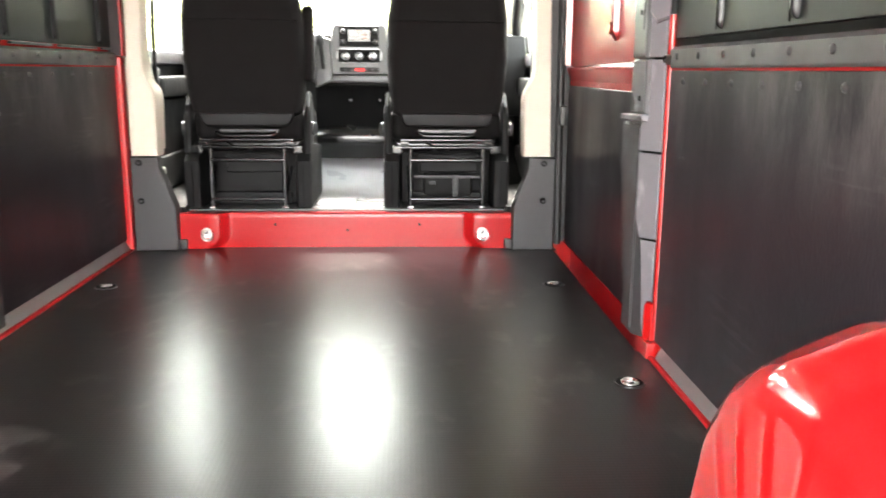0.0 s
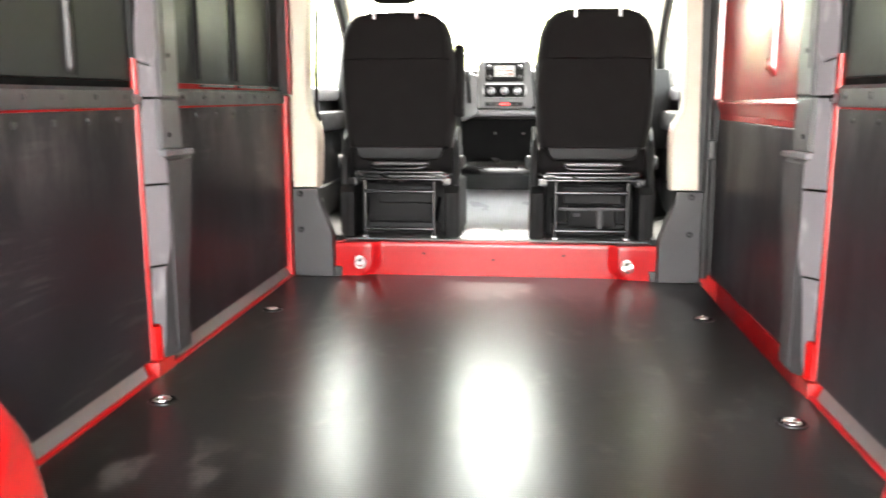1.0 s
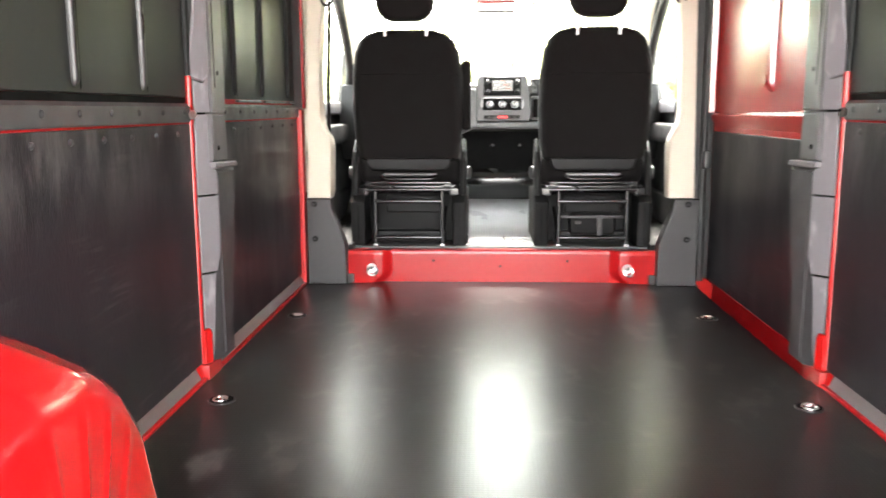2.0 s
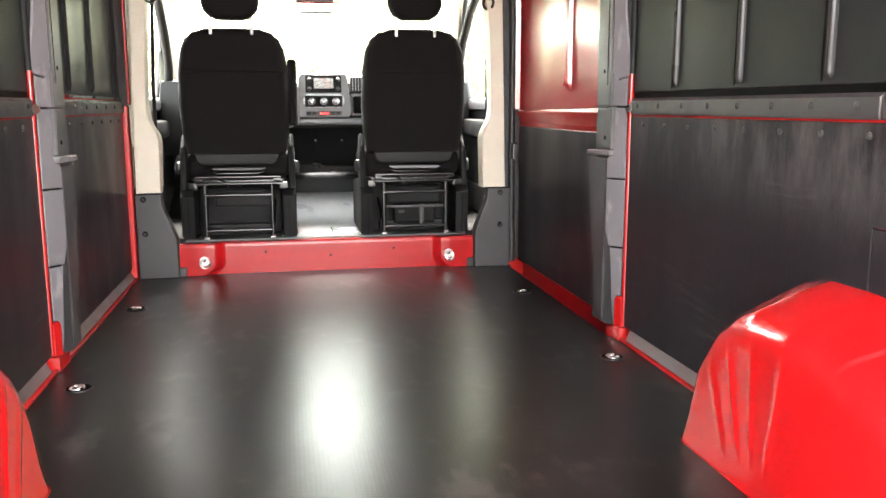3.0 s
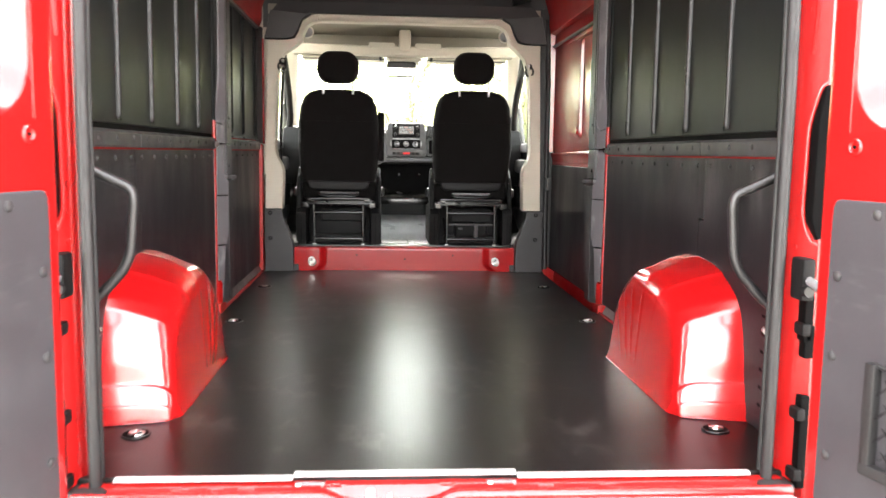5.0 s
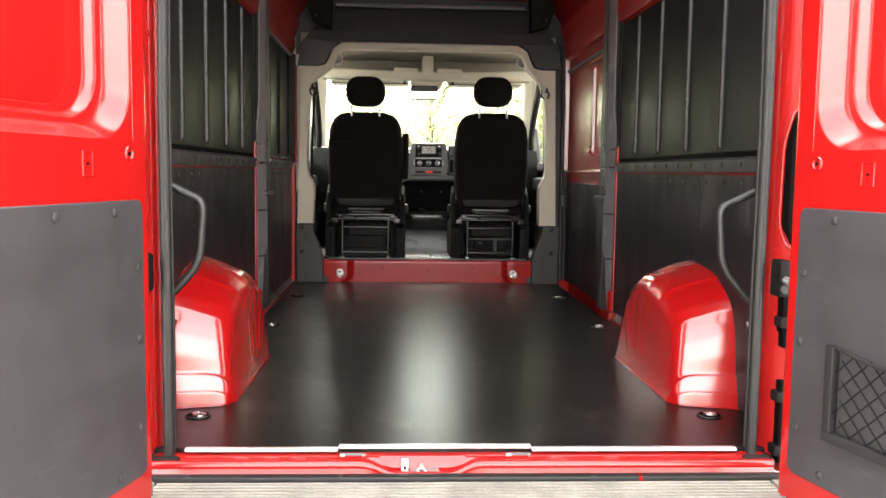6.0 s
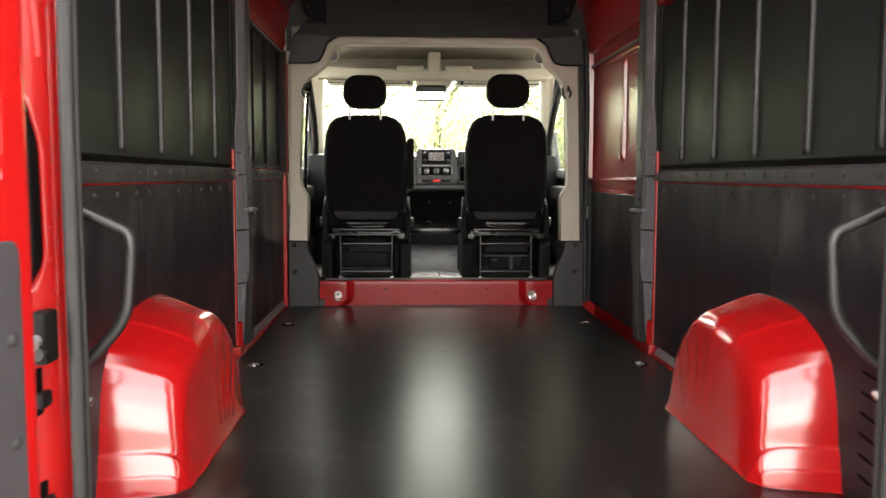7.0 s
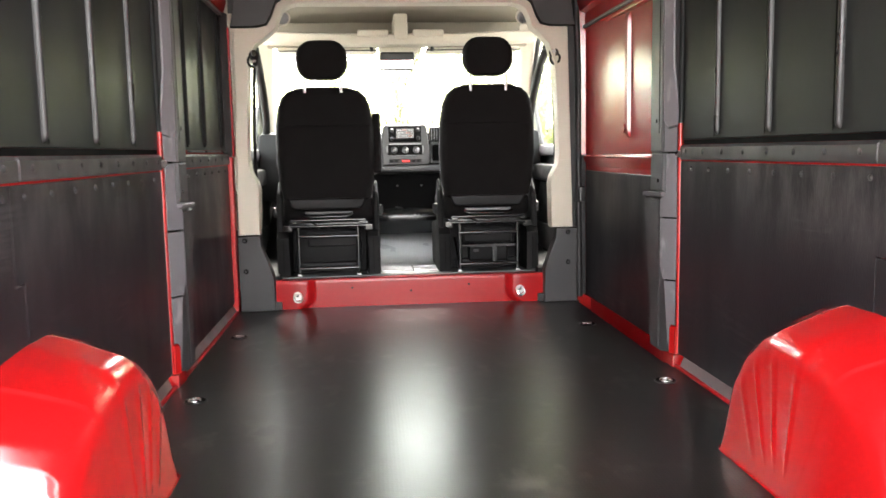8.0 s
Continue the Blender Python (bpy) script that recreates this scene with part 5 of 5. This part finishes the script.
# ------------------------------------------------------------------ rear doors
def rear_door(s):
    """Built along its own axis u from the hinge edge, opened a little past a right angle."""
    d = thing("rear_door", "open red rear door with a dark grey lower lining", "door", group="rear doors")
    # local frame: u along the door, v out of its inner face, z up
    W, T = 0.80, 0.09
    prof = [(0.064, -0.03), (0.068, -0.012), (0.076, -0.004), (0.09, 0.0), (W - 0.06, 0.0), (W, -0.03), (W, -T), (0.064, -T)]
    # lower half
    part("shell", prism(prof, "z", -0.07, 0.813), RED, d)
    # upper half: stiles and rail round the pressed blank window
    part("hinge_stile", prism([(0.064, -0.03), (0.068, -0.012), (0.076, -0.004), (0.09, 0.0), (0.14, 0.0), (0.15, -0.008), (0.15, -T), (0.064, -T)], "z", 0.813, 1.85, 0.0), RED, d)
    part("lock_stile", prism([(W - 0.12, 0.0), (W - 0.05, 0.0), (W, -0.03), (W, -T), (W - 0.12, -T)], "z", 0.813, 1.85, 0.006), RED, d)
    part("top_rail", box(0.1, W - 0.05, -T, 0.0, 1.7, 1.85, 0.01), RED, d)
    # stepped sink of the blank window
    rings = []
    # share of the hinge side, the lock side and the sill by which each ring steps in, and its depth
    for u0, v in ((0.138, 0.0005), (0.145, 0.001), (0.15, 0.004), (0.156, 0.0105), (0.163, 0.0185), (0.17, 0.0265), (0.178, 0.0345), (0.186, 0.0405), (0.194, 0.0435), (0.205, 0.0445), (0.211, 0.046), (0.217, 0.0505), (0.225, 0.057), (0.232, 0.061), (0.238, 0.0625), (0.27, 0.0635), (0.277, 0.066), (0.284, 0.066), (0.291, 0.0645), (0.33, 0.065)):
        k = u0 - 0.138
        u1, z0, z1, r = 0.70 - 0.6 * min(k, 0.07) - 0.3 * max(0, k - 0.07), 0.803 + 0.8 * min(k, 0.06) + 0.35 * max(0, k - 0.06), 1.72 - 0.6 * k, (0.12 - 0.25 * k if k else 0.02)
        rings.append([((u0 + u1) / 2 + a, -v, (z0 + z1) / 2 + b) for a, b in round_rect(u1 - u0, z1 - z0, r, 10)])
    rings.append([(0.48 + a, -0.0655, 1.25 + b) for a, b in round_rect(0.08, 0.3, 0.03, 10)])
    sink = loft(rings, caps=False)
    bmesh.ops.contextual_create(sink, geom=[e for e in sink.edges if e.is_boundary and abs(e.verts[0].co.y + 0.0655) < 1e-4])
    part("blank_window", sink, RED, d, "pressed red blank window panel")
    out = [(0.1145, 0.05), (0.1155, 0.64), (0.117, 0.664), (0.124, 0.677), (0.136, 0.68), (0.74, 0.68), (0.745, 0.668), (0.745, 0.045), (0.74, 0.033), (0.135, 0.032), (0.12, 0.037)]
    lining = part("lining", prism(out, "y", 0.0005, 0.008, 0.003, 1), GREY_LINING, d, "dark grey plastic lining panel")
    spots = [(0.143, 0.525), (0.143, 0.36), (0.143, 0.15), (0.23, 0.06), (0.235, 0.655), (0.44, 0.655), (0.62, 0.655), (0.5, 0.06), (0.72, 0.5), (0.72, 0.3)]
    for u, z in spots:
        part("screw", disc((u, 0.008, z), (0, 1, 0), 0.0105, 0.004, 12, dome=0.002), SCREW, lining)
    # pressed details
    boss = part("boss", torus((0.158, 0.001, 0.784), (0, 1, 0), 0.014, 0.004, 18, 6), RED, d)
    part("boss_hole", disc((0.158, 0.001, 0.784), (0, 1, 0), 0.0036, 0.002), HOLE, boss)
    rim = [(0.3, 0.0015, 0.735), (0.3, 0.0015, 0.785), (0.335, 0.0015, 0.785), (0.335, 0.0015, 0.735), (0.3, 0.0015, 0.735)]
    tab = part("pressed_tab", tube(rim, 0.0016, 6), RED, d)
    part("tab_hole", disc((0.317, 0.001, 0.76), (0, 1, 0), 0.0032, 0.002), HOLE, tab)
    if s > 0:
        net = part("net_pocket", box(0.251, 0.276, 0.008, 0.03, 0.155, 0.375, 0.005), NETFRAME, d, "dark net pocket frame")
        part("net_rail", box(0.251, 0.7, 0.008, 0.032, 0.154, 0.178, 0.006), NETFRAME, net)
        part("net_side", box(0.67, 0.7, 0.008, 0.03, 0.15, 0.37, 0.006), NETFRAME, net)
        bm = bmesh.new()
        for i in range(-6, 14):
            for way in (1, -1):
                pts = []
                for j in range(13):
                    z = 0.176 + 0.185 * j / 12
                    u = 0.275 + i * 0.05 + way * (z - 0.176) * 1.1
                    if 0.275 < u < 0.672:
                        pts.append((u, 0.017 + 0.003 * way, z))
                if len(pts) > 1:
                    tube(pts, 0.0016, 5, bm)
        part("netting", bm, MATTE, net, "black elastic netting")
        part("top_cord", tube([(0.27, 0.018, 0.372), (0.338, 0.02, 0.361), (0.4, 0.02, 0.354), (0.55, 0.02, 0.354), (0.675, 0.018, 0.37)], 0.0045), NETFRAME, net)
    return d


NETFRAME = mat("black_pocket_plastic", (0.0075, 0.0072, 0.0075), rough=0.6, vary=0.12, bump=0.15, bump_scale=500)
GREY_LINING = mat("dark_grey_lining", (0.0275, 0.0255, 0.029), rough=0.6, vary=0.1, vary_scale=8, bump=0.2, bump_scale=450)
dusty(GREY_LINING, ((5.0, (1, 1, 1), 0.2), (40.0, (0.4, 1, 1.5), 0.0)), (0.04, 0.039, 0.041), 0.5, 0.7)


def place_door(s):
    d = rear_door(s)
    # hinge edge on the inner face and the way along the open door
    a = Vector((s * 0.222, -0.975, 0)).normalized()
    n = Vector((-s * 0.975, -0.222, 0)).normalized()
    m = Matrix(((a.x, n.x, 0, s * 0.757), (a.y, n.y, 0, -0.14), (0, 0, 1, 0), (0, 0, 0, 1)))
    d.matrix_world = m
    return d


place_door(1)
place_door(-1)


# ------------------------------------------------------------------ sill and bumper step
def sill():
    t = thing("rear_sill", "red rear sill with a latch recess and bright edge strips", "sill")
    # one pressing: a ledge, a rolled edge and a steep apron; round the latch the roll swings out and down
    def section(k):
        cy, cz, r = -0.056 - 0.03 * k, -0.0235 - 0.019 * k, 0.0135 - 0.002 * k
        line = [(0.03, -0.011), (-0.012, -0.012 - 0.002 * k), (-0.02, -0.016 - 0.012 * k), (-0.026, -0.02 - 0.022 * k), (-0.034 - 0.004 * k, -0.0215 - 0.026 * k)]
        line += [(cy + r * math.cos(w), cz + r * math.sin(w)) for w in (radians(v) for v in range(50, 215, 15))]
        return line + [(-0.082 - 0.022 * k, -0.037 - 0.012 * k), (-0.091 - 0.014 * k, -0.043 - 0.008 * k), (0.03, -0.06)]
    rings = []
    ways = [(-0.83, 0), (-0.6, 0), (-0.285, 0), (-0.27, 0.05), (-0.255, 0.17), (-0.24, 0.36), (-0.225, 0.6), (-0.21, 0.82), (-0.197, 0.95), (-0.185, 1),
            (-0.05, 1), (-0.038, 0.95), (-0.026, 0.82), (-0.012, 0.6), (0.002, 0.36), (0.016, 0.17), (0.03, 0.05), (0.044, 0), (0.4, 0), (0.83, 0)]
    for x, k in ways:
        rings.append([(x, y, z) for y, z in section(k)])
    part("sill_bar", loft(rings), RED, t)
    latch = part("latch_plate", box(-0.174, -0.154, -0.064, -0.024, -0.044, -0.016, 0.003), SATIN, t, "bright latch plate")
    part("latch_hole", disc((-0.164, -0.064, -0.028), (0, -1, 0), 0.004, 0.002), HOLE, latch)
    base = part("latch_base", box(-0.152, -0.072, -0.066, -0.034, -0.05, -0.038, 0.004), SILVER, t, "pale metal latch base")
    part("latch_hoop", torus((-0.12, -0.068, -0.04), (0, -1, 0.8), 0.011, 0.0038, 16, 6), CHROME, base)
    part("latch_post", box(-0.126, -0.114, -0.06, -0.036, -0.037, -0.024, 0.002), CHROME, base)
    for x0, x1, y, z in ((-0.754, -0.346, 0.0, 0.0), (-0.344, 0.182, 0.012, 0.004), (0.184, 0.754, 0.0, 0.0)):
        part("edge_strip", box(x0, x1, y - 0.006, y + 0.014, z - 0.005, z + 0.004, 0.002), SATIN, t, "bright aluminium edge strip")
    for x in (-0.305, 0.145):
        clip = part("end_bracket", box(x - 0.036, x + 0.036, -0.014, 0.0, -0.024, -0.008, 0.003), GREY, t, "grey metal bracket")
        part("bracket_end", box(x - 0.034, x - 0.02, -0.016, -0.004, -0.02, -0.0085, 0.003), SATIN, clip, "bright bracket end")
        part("bracket_hole", disc((x - 0.012, -0.014, -0.018), (0, -1, 0), 0.003, 0.002), HOLE, clip)
        part("bracket_stud", disc((x + 0.03, -0.014, -0.011), (0, -1, 0), 0.004, 0.004, 10), CHROME, clip)
    for x in (-0.45, -0.52, -0.6, 0.25, 0.4):
        part("press", box(x - 0.02, x + 0.02, -0.024, -0.012, -0.026, -0.014, 0.003), RED, t)
    strip = part("rubber_strip", box(-0.86, 0.86, -0.122, -0.09, -0.06, -0.032, 0.006), RUBBER, t, "black rubber strip")
    part("strip_tab", box(0.448, 0.458, -0.124, -0.1, -0.058, -0.031, 0.002), RED, strip, "small red tab")
    for x in (-0.72, -0.33, 0.33, 0.72):
        part("strip_screw", disc((x, -0.112, -0.033), (0, -0.3, 1), 0.008, 0.003), SCREW, strip)


def bumper():
    b = thing("rear_bumper", "grey weathered ribbed plastic bumper step", "bumper")
    part("body", prism([(-0.86, -0.12), (0.86, -0.12), (0.95, -0.17), (0.97, -0.4), (-0.97, -0.4), (-0.95, -0.17)], "z", -0.3, -0.05, 0.012), STEP, b)
    for i in range(12):
        part("tread_rib", prism([(-0.14 - 0.0205 * i - 0.0062, -0.052), (-0.14 - 0.0205 * i - 0.0045, -0.04), (-0.14 - 0.0205 * i + 0.0045, -0.04), (-0.14 - 0.0205 * i + 0.0062, -0.052)], "x", -0.79, 0.79, 0.001, 1), STEP, b)
    for x in (-0.81, 0.81):
        part("tread_border", box(x - 0.012, x + 0.012, -0.385, -0.125, -0.052, -0.04, 0.004), STEP, b)
    for s in (-1, 1):
        part("end_cap", box(s * 0.86, s * 0.97, -0.36, -0.06, -0.2, -0.06, 0.03, 3), BLACK, b, "black plastic end cap")


sill()
bumper()


# ------------------------------------------------------------------ trees in front of the van
def tree(x, y, h, seed, label, leaves=9500):
    rnd = random.Random(seed)
    t = thing("tree", label, "tree", at=(x, y, -0.62), group="trees ahead of the van")
    bm = tube([(0, 0, 0), (0.05, 0, h * 0.25), (-0.05, 0.05, h * 0.5), (0.05, 0, h * 0.8)], 0.032, 8)
    tips = []
    for i in range(16):
        z = h * rnd.uniform(0.12, 0.7)
        a = rnd.uniform(0, 6.28)
        r = h * rnd.uniform(0.18, 0.4)
        mid = (0.4 * r * math.cos(a), 0.4 * r * math.sin(a), z + 0.25 * r)
        end = (r * math.cos(a), r * math.sin(a), z + rnd.uniform(0.3, 0.9) * r)
        tube([(0, 0, z), mid, end], 0.025, 5, bm)
        tips += [mid, end]
    part("trunk", bm, BARK, t)
    verts, faces = [], []
    for i in range(leaves):
        c = Vector(rnd.choice(tips))
        c += Vector((rnd.gauss(0, 0.24), rnd.gauss(0, 0.24), rnd.gauss(0, 0.2))) * h * 0.55
        c.z = max(0.1, c.z)
        u = Vector((rnd.gauss(0, 1), rnd.gauss(0, 1), rnd.gauss(0, 1))).normalized()
        w = u.orthogonal().normalized()
        k = rnd.uniform(0.03, 0.06) * max(1, h / 5)
        b = len(verts)
        verts += [c + u * k, c + w * k * 0.5, c - u * k, c - w * k * 0.5]
        faces.append((b, b + 1, b + 2, b + 3))
    me = bpy.data.meshes.new("crown")
    me.from_pydata(verts, [], faces)
    me.materials.append(LEAF)
    crown = new("crown", me)
    crown.parent = t
    tagged(crown, "loose yellow-green spring leaves")


for i, (x, y, h) in enumerate(((-5.5, 15.0, 4.0), (-2.2, 13.5, 3.3), (0.4, 16.0, 4.1), (2.6, 13.2, 3.3), (5.8, 15.0, 4.6), (9.0, 17.0, 5.0), (-9.5, 17.0, 4.6), (-3.8, 16.5, 3.9), (1.6, 18.5, 4.5), (4.2, 17.5, 4.4), (-0.9, 18.0, 4.5))):
    tree(x, y, h, 11 + i, "young tree with loose yellow-green spring leaves")
# Taller trees added to block sky light reaching the floor through the passenger window.
for i, (x, y, h) in enumerate(((3.9, 13.6, 8.5), (6.6, 12.5, 9.0))):
    tree(x, y, h, 41 + i, "added tall tree blocking sky beside the passenger window", 16000)


def reeds():
    rnd = random.Random(5)
    bm = bmesh.new()
    for i in range(260):
        x, y = rnd.uniform(-4, 5), rnd.uniform(9.5, 11)
        if rnd.random() < 0.5:
            x = rnd.gauss(0.6, 0.5)
        h = rnd.uniform(0.8, 1.9)
        lean = rnd.gauss(0, 0.3)
        pts = [(x, y, -0.62), (x + lean * 0.3, y, -0.62 + h * 0.6), (x + lean, y + rnd.gauss(0, 0.1), -0.62 + h)]
        tube(pts, 0.012, 3, bm)
    solid("tall_grass", bm, REED, "tall dry grass at the edge of the yard", "grass", kind="stuff")


reeds()
